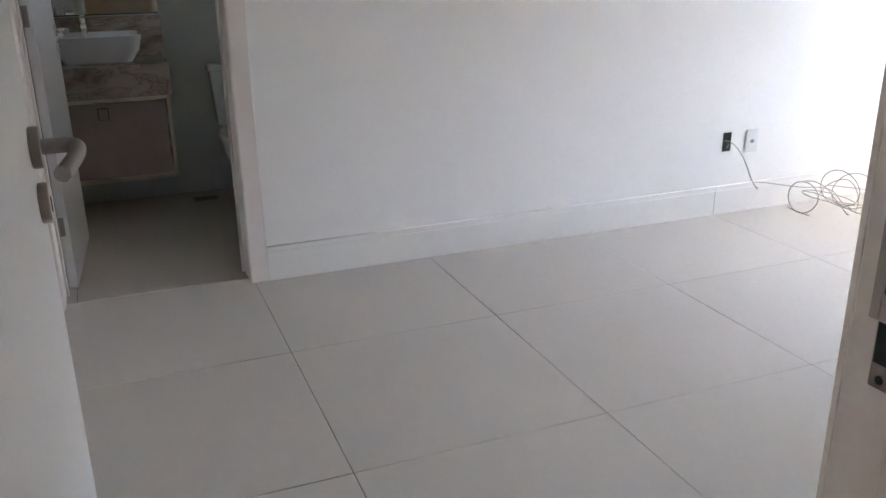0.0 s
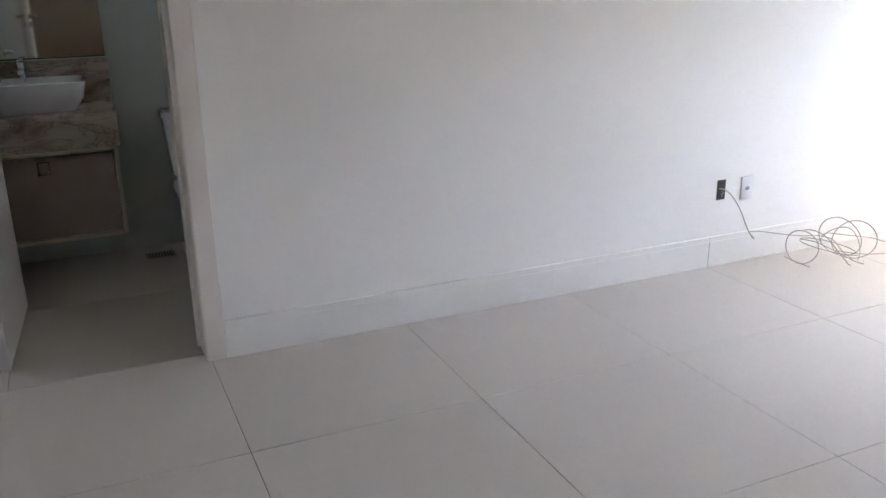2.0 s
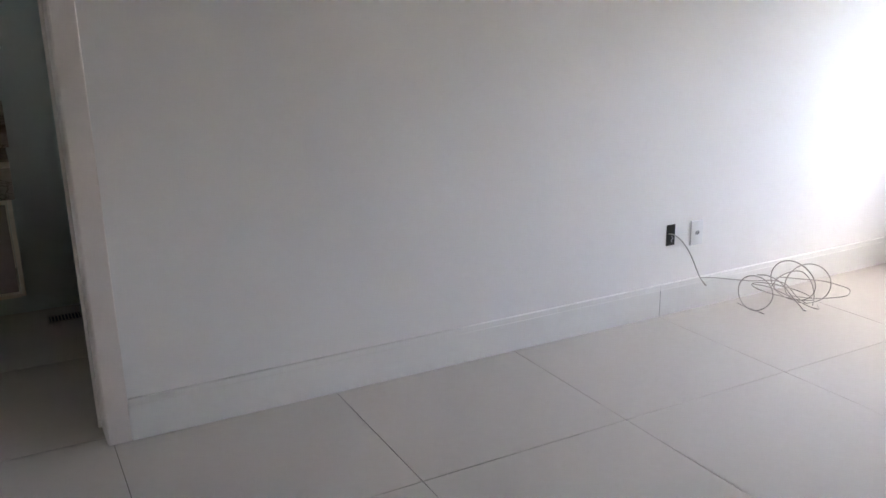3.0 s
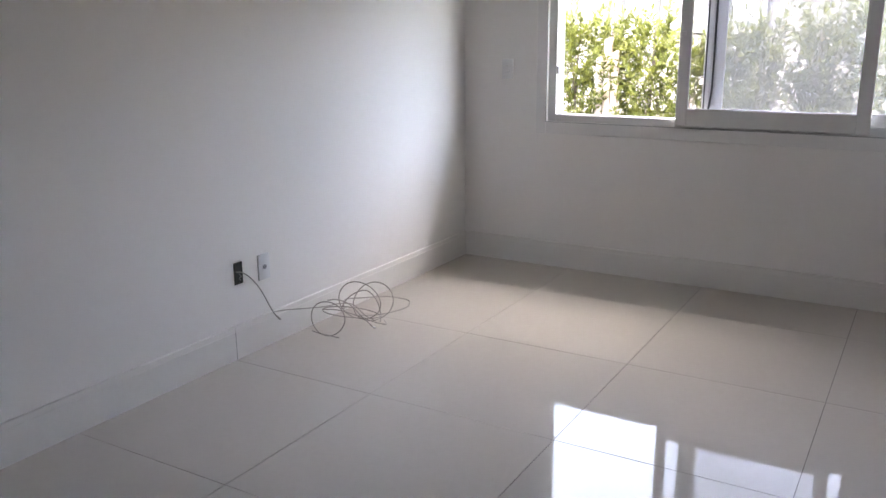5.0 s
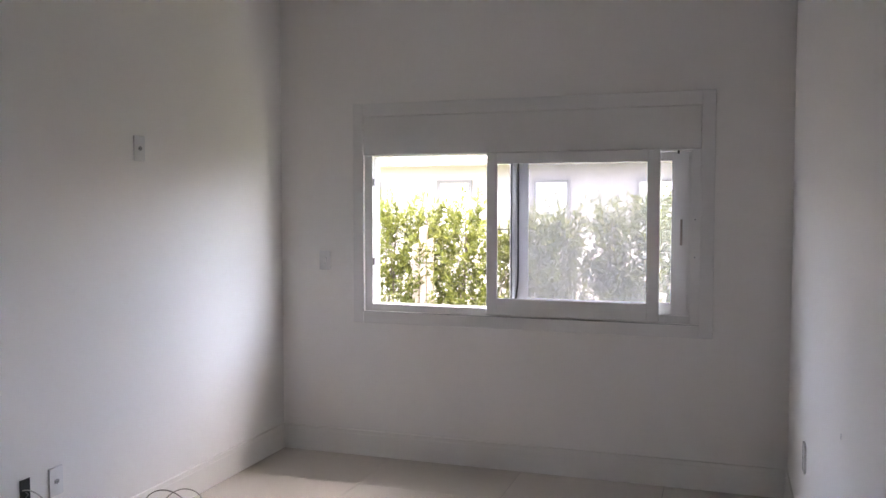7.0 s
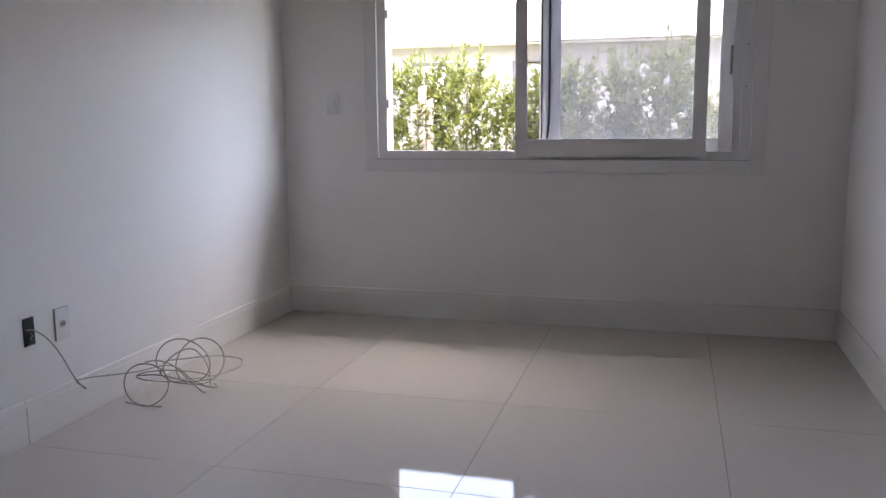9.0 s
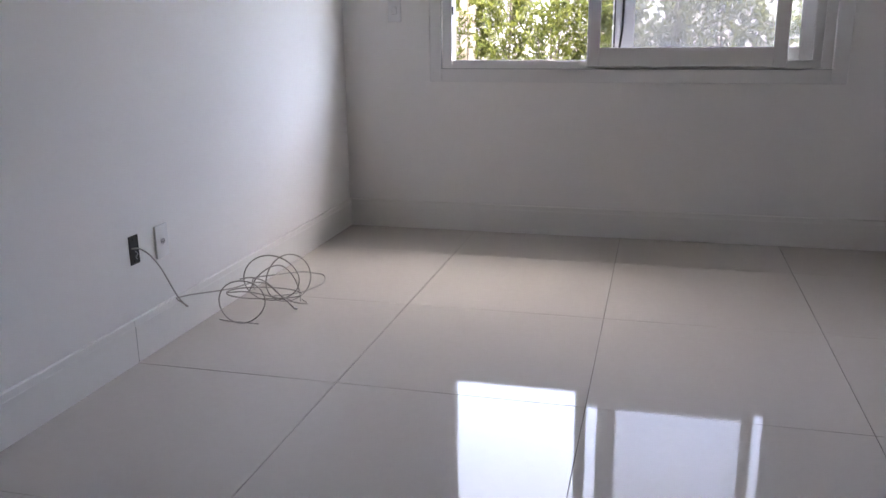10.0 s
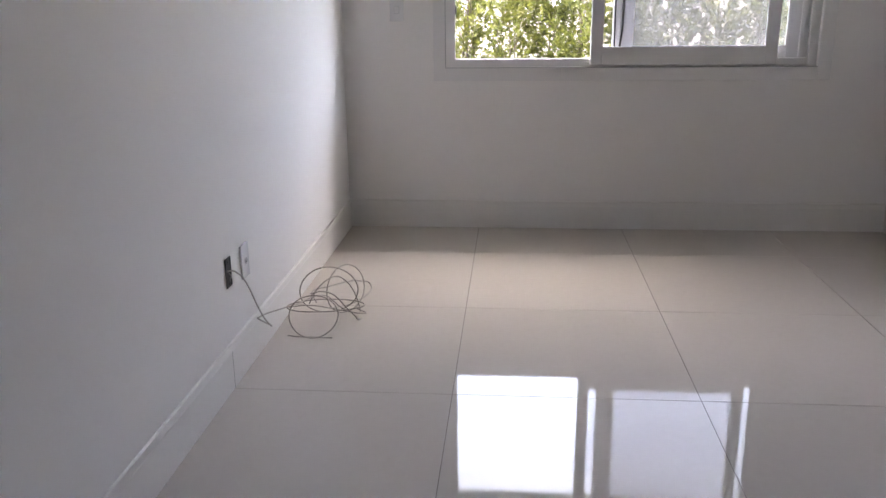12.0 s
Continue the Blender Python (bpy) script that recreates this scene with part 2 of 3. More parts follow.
def tube(bm, pts, r, n=8, close=False):
    """A round tube along points."""
    pts = [Vector(p) for p in pts]
    rings = []
    up = Vector((0, 0, 1))
    side = None
    for i, p in enumerate(pts):
        t = (pts[min(i + 1, len(pts) - 1)] - pts[max(i - 1, 0)]).normalized()
        if side is None:
            side = t.cross(up if abs(t.z) < 0.9 else Vector((1, 0, 0))).normalized()
        side = (side - t * side.dot(t)).normalized()
        other = t.cross(side)
        rad = r(i / (len(pts) - 1)) if callable(r) else r
        rings.append([bm.verts.new(p + (side * math.cos(2 * math.pi * k / n) + other * math.sin(2 * math.pi * k / n)) * rad) for k in range(n)])
    for a, b in zip(rings, rings[1:]):
        for k in range(n):
            bm.faces.new((a[k], a[(k + 1) % n], b[(k + 1) % n], b[k]))
    bm.faces.new(list(reversed(rings[0])))
    bm.faces.new(rings[-1])
    return bm


def spline(pts, per=10):
    """A smooth way through points (Catmull-Rom)."""
    p = [Vector(q) for q in pts]
    p = [p[0] * 2 - p[1], *p, p[-1] * 2 - p[-2]]
    out = []
    for i in range(1, len(p) - 2):
        for k in range(per):
            t = k / per
            out.append(0.5 * (2 * p[i] + (p[i + 1] - p[i - 1]) * t + (2 * p[i - 1] - 5 * p[i] + 4 * p[i + 1] - p[i + 2]) * t * t + (3 * p[i] - p[i - 1] - 3 * p[i + 1] + p[i + 2]) * t ** 3))
    out.append(p[-2])
    return out


def finish(name, bm, material, smooth=False):
    bmesh.ops.recalc_face_normals(bm, faces=bm.faces[:])
    me = bpy.data.meshes.new(name)
    bm.to_mesh(me)
    bm.free()
    me.materials.append(material)
    if smooth:
        me.shade_smooth()
        me.set_sharp_from_angle(angle=radians(40))
    return me


def part(name, bm, material, parent=None, label="", smooth=False):
    """One mesh object under a thing or part; the mesh is given in the frame of the top-level thing."""
    ob = new(name, finish(name, bm, material, smooth))
    if parent is not None:
        ob.parent = parent
    return tagged(ob, label)


def thing(name, m, label, category, group=""):
    ob = new(name)
    ob.empty_display_size = 0.1
    ob.matrix_world = m
    return tagged(ob, label, category, group)


def struct(name, bm, material, label="", category="", smooth=False):
    return tagged(part(name, bm, material, None, label, smooth), label, category, "", "structure")


# ---- plan ----
NY, EX, SY = 3.5, 5.2, 0.57          # inner faces of the outlet wall, window wall and entrance wall
WX, TOP = -0.42, 2.80
WIN = (1.018, 2.947, 0.882, 2.040)     # window opening: y, y, z, z
BD = (-0.084, 0.696)                  # hole of the bathroom door along x
MD = (0.075, 0.810)                  # hole of the entrance door along x
BY = 5.12                            # back wall of the bathroom
HOLE = 2.125

struct("wall_north", boxes(((-0.75, NY, 0), (BD[0], NY + 0.2, TOP)), ((BD[1], NY, 0), (EX + 0.2, NY + 0.2, TOP)), ((BD[0], NY, HOLE), (BD[1], NY + 0.2, TOP))), M_WALL, "smooth matt white painted plaster wall", "wall")
y0, y1, z0, z1 = WIN
struct("wall_east", boxes(((EX, SY - 0.15, 0), (EX + 0.2, NY, z0)), ((EX, SY - 0.15, z1), (EX + 0.2, NY, TOP)), ((EX, SY - 0.15, z0), (EX + 0.2, y0, z1)), ((EX, y1, z0), (EX + 0.2, NY, z1))), M_WALL, "white painted wall round the sliding window", "wall")
struct("wall_south", boxes(((WX - 0.15, SY - 0.15, 0), (MD[0], SY, TOP)), ((MD[1], SY - 0.15, 0), (EX, SY, TOP)), ((MD[0], SY - 0.15, HOLE), (MD[1], SY, TOP))), M_WALL, "white painted wall with the entrance door", "wall")
struct("wall_west", boxes(((WX - 0.15, SY, 0), (WX, NY, TOP))), M_WALL, "plain white painted wall", "wall")
struct("ceiling", boxes(((WX - 0.15, SY - 0.15, TOP), (EX + 0.2, NY + 0.2, TOP + 0.15))), M_CEIL, "plain white ceiling", "ceiling")
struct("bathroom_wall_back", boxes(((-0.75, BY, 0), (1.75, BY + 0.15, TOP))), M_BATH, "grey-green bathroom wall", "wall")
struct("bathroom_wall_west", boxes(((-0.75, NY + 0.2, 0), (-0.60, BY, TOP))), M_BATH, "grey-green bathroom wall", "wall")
# small high opening, out of view, added to bring daylight into the bathroom
struct("bathroom_wall_east_with_light_slot", boxes(((1.60, NY + 0.2, 0), (1.75, BY, 1.78)), ((1.60, NY + 0.2, 2.02), (1.75, BY, TOP)), ((1.60, NY + 0.2, 1.78), (1.75, 4.30, 2.02)), ((1.60, 4.54, 1.78), (1.75, BY, 2.02))), M_BATH, "grey-green bathroom wall", "wall")
struct("bathroom_ceiling", boxes(((-0.75, NY + 0.2, TOP), (1.75, BY + 0.15, TOP + 0.15))), M_CEIL, "plain bathroom ceiling", "ceiling")
# invented unseen slot in this wall lets daylight onto the entrance frame
struct("hall_wall_west_with_light_slot", boxes(((-1.15, -1.4, 0), (-1.0, SY - 0.15, 0.9)), ((-1.15, -1.4, 2.1), (-1.0, SY - 0.15, TOP)), ((-1.15, -1.4, 0.9), (-1.0, -0.38, 2.1)), ((-1.15, -0.15, 0.9), (-1.0, SY - 0.15, 2.1)), ((-1.15, -0.38, 0.9), (-1.0, -0.15, 1.85))), M_HALL, "plain hall wall", "wall")
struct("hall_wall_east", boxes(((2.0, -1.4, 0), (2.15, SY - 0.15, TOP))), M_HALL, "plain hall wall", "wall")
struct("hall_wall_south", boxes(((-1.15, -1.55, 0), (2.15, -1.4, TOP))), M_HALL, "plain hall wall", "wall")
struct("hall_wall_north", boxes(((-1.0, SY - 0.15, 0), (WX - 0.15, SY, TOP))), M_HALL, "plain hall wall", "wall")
struct("hall_ceiling", boxes(((-1.15, -1.55, TOP), (2.15, SY - 0.15, TOP + 0.15))), M_CEIL, "plain hall ceiling", "ceiling")


# ---- skirting ----
def skirting(name, a, b, axis, face, side, joints=()):
    """A moulded skirting board along x or y on a wall face; side: the way it stands out of the wall."""
    cuts = [a, *joints, b]
    first = None
    for s, e in zip(cuts, cuts[1:]):
        g = 0.0009
        bm = bmesh.new()
        prof = [(0, 0), (0.010, 0), (0.010, 0.127), (0.0088, 0.1285), (0.0080, 0.150), (0.0055, 0.1525), (0, 0.1532)]
        rows = []
        for u in (s + g, e - g):
            rows.append([bm.verts.new(((u, face + side * d, z) if axis == "x" else (face + side * d, u, z))) for d, z in prof])
        for k in range(len(prof)):
            bm.faces.new((rows[0][k], rows[0][(k + 1) % len(prof)], rows[1][(k + 1) % len(prof)], rows[1][k]))
        bm.faces.new(rows[0])
        bm.faces.new(rows[1])
        ob = part(name if first is None else "skirting_board", bm, M_BASE, first)
        if first is None:
            first = tagged(ob, "white lacquered skirting board along the wall foot", "skirting board", "", "structure")
    return first


skirting("baseboard_north", 0.752, EX, "x", NY, -1, (3.102,))
tagged(part("skirting_joint", boxes(((3.1012, NY - 0.0104, 0.0), (3.1030, NY - 0.0085, 0.127))), M_GROUT), "thin dark open joint in the white skirting", "joint")
skirting("baseboard_north_short", WX, -0.118, "x", NY, -1)
skirting("baseboard_east", SY + 0.0125, NY - 0.0125, "y", EX, -1)
skirting("baseboard_south", MD[1] + 0.055, EX, "x", SY, 1)
skirting("baseboard_west", SY, NY - 0.0125, "y", WX, 1)


# ---- doors ----
def door_frame(name, hole, yin, yout, casing, stop_y, label, paint):
    """Lining, stops and flat casings of a door opening in a wall along x."""
    a, b = hole
    t = 0.024
    lo, hi = min(yin, yout), max(yin, yout)
    root = tagged(new(name), label, "door frame", "", "structure")
    part("jamb", boxes(((a, lo, 0), (a + t, hi, HOLE - t)), bev=0.002), paint, root)
    part("jamb", boxes(((b - t, lo, 0), (b, hi, HOLE - t)), bev=0.002), paint, root)
    part("head", boxes(((a, lo, HOLE - t), (b, hi, HOLE)), bev=0.002), paint, root)
    for s in (a + t, b - t - 0.012):
        part("door_stop", boxes(((s, min(stop_y), 0), (s + 0.012, max(stop_y), HOLE - t)), bev=0.003), paint, root)
    part("door_stop", boxes(((a + t + 0.012, min(stop_y), HOLE - t - 0.012), (b - t - 0.012, max(stop_y), HOLE - t)), bev=0.003), paint, root)
    for y, s in ((lo, -1), (hi, 1)):
        yy = (y, y + s * casing[1])
        o = 0.003
        part("casing", boxes(((a + t - casing[0] - o, min(yy), 0), (a + t - o, max(yy), HOLE + 0.05)), bev=0.003), paint, root)
        part("casing", boxes(((b - t + o, min(yy), 0), (b - t + casing[0] + o, max(yy), HOLE + 0.05)), bev=0.003), paint, root)
        part("casing", boxes(((a + t - o, min(yy), HOLE - t + o), (b - t + o, max(yy), HOLE + 0.05)), bev=0.003), paint, root)
    return root


bath_frame = door_frame("door_frame_bathroom", BD, NY, NY + 0.2, (0.075, 0.012), (NY + 0.145, NY + 0.158), "pinkish white lacquered frame of the bathroom door", M_CASE)
part("screw", cyl(bmesh.new(), (0.6755, 3.556, 0.25), (0.6738, 3.556, 0.25), 0.006), M_STRIKE, bath_frame)
part("screw", cyl(bmesh.new(), (0.6755, 3.556, 1.10), (0.6738, 3.556, 1.10), 0.006), M_STRIKE, bath_frame)
# black strip paints the shade in the gap between jamb and leaf
part("shadow_gap_strip", boxes(((-0.0595, NY + 0.2125, 0.008), (-0.0505, NY + 0.2185, 2.09))), M_BLACK, bath_frame)
main_frame = door_frame("door_frame_entrance", MD, SY - 0.15, SY, (0.075, 0.012), (SY - 0.075, SY - 0.060), "warm off-white lacquered frame of the entrance door", M_JAMB)


def strike_plate():
    """Lock plate let into the entrance jamb."""
    x = MD[1] - 0.024
    bm = bmesh.new()
    box(bm, (x - 0.0016, SY - 0.050, 0.973), (x, SY - 0.028, 1.143), 0.0006)
    box(bm, (x - 0.0016, SY - 0.028, 1.033), (x, SY - 0.018, 1.133), 0.0006)
    p = part("strike_plate", bm, M_STRIKE, main_frame, "dull steel strike plate")
    # black pieces on the plate paint the darkness inside its holes
    part("latch_hole", boxes(((x - 0.0022, SY - 0.046, 1.058), (x - 0.0014, SY - 0.030, 1.088))), M_BLACK, p)
    part("bolt_hole", boxes(((x - 0.0022, SY - 0.046, 0.996), (x - 0.0014, SY - 0.030, 1.033))), M_BLACK, p)
    part("screw", cyl(bmesh.new(), (x - 0.0024, SY - 0.039, 0.982), (x - 0.0012, SY - 0.039, 0.982), 0.0035), M_BLACK, p)


strike_plate()


def lever(root, x, y, z, s, along, material):
    """A lever handle on a round rose: s is the side of the leaf, along the way that the grip points."""
    rose = part("rose", cyl(bmesh.new(), (x, y, z), (x + s * 0.013, y, z), 0.0265, n=40, bev=0.002), material, root, smooth=True)
    path = spline([(x + s * 0.008, y, z), (x + s * 0.026, y, z), (x + s * 0.042, y, z), (x + s * 0.052, y + along * 0.005, z - 0.001), (x + s * 0.055, y + along * 0.020, z - 0.003), (x + s * 0.051, y + along * 0.050, z - 0.007), (x + s * 0.044, y + along * 0.085, z - 0.010), (x + s * 0.038, y + along * 0.110, z - 0.012)], 8)
    part("lever", tube(bmesh.new(), path, 0.0098, 20), material, root, smooth=True)
    esc = part("key_rose", cyl(bmesh.new(), (x, y, z - 0.072), (x + s * 0.013, y, z - 0.072), 0.0265, n=40, bev=0.002), material, root, smooth=True)
    # raised black slot paints the dark of the keyhole
    part("keyhole", boxes(((x + s * 0.0120, y - 0.0034, z - 0.084), (x + s * 0.0140, y + 0.0032, z - 0.064)), bev=0.0001), M_BLACK, esc)
    return rose


def door_leaf(name, m, w, swing, label, metal, hinges, zh):
    """A flush leaf. Its frame: hinge edge at 0, running along +y, its visible face at x = 0, thickness on the other side."""
    root = thing(name, m, label, "door")
    part("leaf", boxes(((-0.036, 0.0, 0.008), (0.0, w, 2.09)), bev=0.0015), M_DOOR, root)
    lever(root, 0.0, w - 0.062, zh, 1, -1, metal)
    lever(root, -0.036, w - 0.062, zh, -1, -1, metal)
    for z in hinges:
        h = part("hinge", boxes(((-0.035, -0.002, z - 0.04), (-0.014, 0.001, z + 0.04)), bev=0.0008), M_STEEL, root)
        part("knuckle", cyl(bmesh.new(), (-0.040, -0.006, z - 0.04), (-0.040, -0.006, z + 0.04), 0.006, n=16), M_STEEL, h, smooth=True)
    return root


door_leaf("door_entrance", pose(0.1115, SY + 0.004, 0, 0, 0, 0.0), 0.713, 0, "white lacquered entrance door standing wide open", M_STEEL, (0.30, 1.12, 1.90), 1.106)
door_leaf("door_bathroom", pose(-0.014, NY + 0.222, 0, 0, 0, -3.6), 0.70, 0, "white lacquered bathroom door standing open inward", M_CHROME, (0.28, 1.12, 1.90), 1.02)


# ---- window ----
def window():
    """Sliding window with a shutter box above and a flat surround."""
    win = tagged(new("window_1"), "white sliding window with its first sash pushed half open", "window", "", "structure")
    ya, yb, za, zb = WIN
    w, wr = 0.065, 0.070
    part("surround", boxes(((EX - 0.010, ya - wr, za - 0.070), (EX, ya, zb + 0.076)), ((EX - 0.010, yb, za - 0.070), (EX, yb + w, zb + 0.076)),
                           ((EX - 0.010, ya, zb), (EX, yb, zb + 0.076)), ((EX - 0.010, ya, za - 0.070), (EX, yb, za)), bev=0.002), M_PVC, win)
    lip = 0.004
    part("shutter_box_panel", boxes(((EX - lip, ya + 0.001, 1.813), (EX + 0.02, yb - 0.001, zb - 0.001)), bev=0.002), M_BLIND, win)
    part("shutter_box", boxes(((EX + 0.022, ya, 1.82), (EX + 0.2, yb, zb))), M_PVC, win)
    # outer frame with tracks
    ft, fd = 0.042, 0.15
    f = part("frame", boxes(((EX + 0.017, ya, za), (EX + 0.030, ya + 0.048, 1.812)), ((EX + 0.017, yb - 0.05, za), (EX + 0.030, yb, 1.812)),
                            ((EX + 0.017, ya + 0.048, za), (EX + 0.030, yb - 0.05, za + 0.043)), ((EX + 0.017, ya + 0.048, 1.806), (EX + 0.030, yb - 0.05, 1.812)),
                            ((EX + 0.030, yb - 0.026, za), (EX + fd, yb, 1.82)), ((EX + 0.030, ya, za), (EX + fd, ya + 0.026, 1.82)),
                            ((EX + 0.030, ya + 0.026, za), (EX + fd, yb - 0.026, za + 0.022)), ((EX + 0.030, ya + 0.026, 1.806), (EX + fd, yb - 0.026, 1.82)), bev=0.0012), M_PVC, win)
    for x in (0.034, 0.062, 0.092, 0.122, 0.146):
        part("track", boxes(((EX + x, ya + 0.026, za + 0.022), (EX + x + 0.004, yb - 0.026, za + 0.037))), M_PVC, f)
        part("track", boxes(((EX + x, yb - 0.040, za + 0.037), (EX + x + 0.004, yb - 0.026, 1.806))), M_PVC, f)
        part("track", boxes(((EX + x, ya + 0.026, za + 0.037), (EX + x + 0.004, ya + 0.040, 1.806))), M_PVC, f)

    def sash(name, x, ya_, yb_, st_l, st_r, zlo, zhi, rail, glassmat, label):
        s = part(name, boxes(((x, ya_, zlo), (x + 0.026, ya_ + st_r, zhi)), ((x, yb_ - st_l, zlo), (x + 0.026, yb_, zhi)),
                             ((x, ya_ + st_r, zlo), (x + 0.026, yb_ - st_l, zlo + rail[0])), ((x, ya_ + st_r, zhi - rail[1]), (x + 0.026, yb_ - st_l, zhi)), bev=0.002), M_PVC, win, label)
        i = 0.004
        part("glazing_bead", boxes(((x - 0.002, ya_ + st_r - i, zlo + rail[0] - i), (x + 0.006, ya_ + st_r + i, zhi - rail[1] + i)), ((x - 0.002, yb_ - st_l - i, zlo + rail[0] - i), (x + 0.006, yb_ - st_l + i, zhi - rail[1] + i)),
                                   ((x - 0.002, ya_ + st_r + i, zlo + rail[0] - i), (x + 0.006, yb_ - st_l - i, zlo + rail[0] + i)), ((x - 0.002, ya_ + st_r + i, zhi - rail[1] - i), (x + 0.006, yb_ - st_l - i, zhi - rail[1] + i)), bev=0.001), M_PVC, s)
        g = part("pane", boxes(((x + 0.011, ya_ + st_r - 0.006, zlo + rail[0] - 0.006), (x + 0.0112, yb_ - st_l + 0.006, zhi - rail[1] + 0.006))), glassmat, s)
        g.visible_shadow = False
        return s

    front = sash("inner_sash", EX - 0.010, 1.226, 2.183, 0.060, 0.062, 0.893, 1.811, (0.090, 0.058), M_GLASS, "inner sliding sash drawn over the outer one")
    back = sash("outer_sash", EX + 0.064, 1.050, 2.065, 0.105, 0.115, za + 0.038, 1.804, (0.062, 0.045), M_SCREEN, "outer sliding sash with a dusty pane")
    part("pull_bar", boxes(((EX + 0.018, 2.065, 1.374), (EX + 0.026, 2.145, 1.384)), bev=0.001), M_STEEL, front, "thin metal latch bar")
    part("pull_knob", boxes(((EX - 0.020, 2.150, 1.368), (EX - 0.0105, 2.172, 1.392)), bev=0.002), M_PVC, front)
    for x in (0.048, 0.078, 0.107):
        part("brush_seal", boxes(((EX + x, yb - 0.0300, za + 0.037), (EX + x + 0.004, yb - 0.0262, 1.806))), M_SOCKET, f)
    part("sealant_joint", boxes(((EX - 0.0112, yb - 0.0010, za - 0.002), (EX - 0.0098, yb + 0.0016, 1.812)), ((EX - 0.0112, ya + 0.001, za - 0.002), (EX - 0.0098, yb - 0.0010, za + 0.0006))), M_SOCKET, win, "thin grey open joint round the frame")
    for z in (1.653, 1.178):
        part("shutter_clip", boxes(((EX + 0.018, yb - 0.058, z - 0.022), (EX + 0.03, yb - 0.050, z + 0.022)), bev=0.002), M_BLACK, f)
    part("gasket", tube(bmesh.new(), spline([(EX + 0.060, 2.014, 1.795), (EX + 0.060, 2.014, 1.4), (EX + 0.060, 2.014, 1.12), (EX + 0.059, 2.020, 1.03), (EX + 0.058, 2.034, 0.945)], 8), 0.0052, 6), M_BLACK, back, "loose black rubber gasket")
    part("stile_groove", boxes(((EX + 0.0605, 2.051, za + 0.06), (EX + 0.0637, 2.058, 1.795))), M_BLACK, back)
    part("stile_rib", boxes(((EX + 0.058, 2.028, za + 0.06), (EX + 0.0637, 2.044, 1.795))), M_PVC, back)
    part("stile_rib", boxes(((EX + 0.050, 1.086, za + 0.045), (EX + 0.0637, 1.104, 1.80))), M_PVC, back)
    part("lock_pull", boxes(((EX + 0.058, 1.112, 1.30), (EX + 0.0635, 1.124, 1.44)), bev=0.001), M_STEEL, back)
    for z in (1.24, 1.44):
        part("rivet", cyl(bmesh.new(), (EX + 0.0155, ya + 0.028, z), (EX + 0.018, ya + 0.028, z), 0.004, n=10), M_SOCKET, f)
    part("top_stop", boxes(((EX + 0.010, 1.130, 1.788), (EX + 0.016, 1.140, 1.806)), bev=0.001), M_BLACK, f)
    return win


window()


# ---- wall plates ----
def wall_plate(name, m, w, h, label, module):
    """A cover plate; its frame: x across, z up, y away from the wall at -y."""
    root = thing(name, m, label, "wall plate", "")
    bm = bmesh.new()
    box(bm, (-w / 2, -0.009, -h / 2), (w / 2, 0.0, h / 2), 0.003, 2)
    part("cover", bm, M_PLATE, root, smooth=True)
    if module == "socket":
        mo = part("module", boxes(((-0.011, -0.0105, -0.014), (0.011, -0.0088, 0.014)), bev=0.0006), M_PLATE, root)
        hexagon = cyl(bmesh.new(), (0, -0.0112, 0), (0, -0.0100, 0), 0.0115, n=6)
        for v in hexagon.verts:
            v.co.x *= 1.25
        part("socket_well", hexagon, M_SOCKET, mo, "grey hexagonal socket well")
        for x, z in ((-0.0065, 0), (0.0065, 0), (0, -0.003)):
            part("contact_hole", cyl(bmesh.new(), (x, -0.0116, z), (x, -0.0108, z), 0.0018, n=8), M_BLACK, mo)
    elif module == "switch":
        part("rocker", boxes(((-0.012, -0.0125, -0.018), (0.012, -0.0088, 0.018)), bev=0.001), M_PLATE, root)
        part("rocker_outline", boxes(((-0.013, -0.0094, -0.019), (0.013, -0.0089, 0.019))), M_SOCKET, root)
    return root


wall_plate("outlet_plate", pose(3.310, NY, 0.377), 0.074, 0.118, "white plastic outlet plate low on the white wall", "socket")
wall_plate("outlet_plate", pose(3.868, NY, 1.780), 0.074, 0.118, "white plastic outlet plate high on the white wall", "socket")
wall_plate("light_switch", pose(EX, 3.205, 1.182, 0, 0, -90), 0.072, 0.116, "white plastic light switch beside the window", "switch")
wall_plate("outlet_plate", pose(4.25, SY, 0.49, 0, 0, 180), 0.074, 0.118, "white outlet plate low on the entrance wall", "socket")


def open_box():
    """The wall box without its cover, from which the cable comes."""
    root = thing("open_wall_box", pose(3.152, NY, 0.385), "open black wall box with bare cable ends in the white wall", "wall box")
    # flat black sheet gives the box its dark depth by colour
    part("dark_recess", boxes(((-0.023, -0.0012, -0.047), (0.023, 0.0, 0.047)), bev=0.0004), M_HOLE, root)
    part("rim", boxes(((-0.025, -0.003, -0.049), (-0.023, 0, 0.049)), ((0.023, -0.003, -0.049), (0.025, 0, 0.049)), ((-0.023, -0.003, 0.047), (0.023, 0, 0.049)), ((-0.023, -0.003, -0.049), (0.023, 0, -0.047))), M_HOLE, root)
    for z in (-0.037, 0.037):
        part("screw_lug", boxes(((-0.006, -0.0035, z - 0.005), (0.008, -0.0012, z + 0.005)), bev=0.001), M_HOLE, root)
    part("wire_end", tube(bmesh.new(), spline([(0.004, -0.002, -0.005), (0.012, -0.006, -0.016), (0.0, -0.006, -0.024), (0.010, -0.003, -0.034)], 5), 0.0018, 6), M_SOCKET, root)
    return root


open_box()
tagged(part("wall_chip", boxes(((3.203, SY, 0.844), (3.209, SY + 0.0008, 0.860))), M_SOCKET), "tiny grey chip in the white paint", "paint chip")


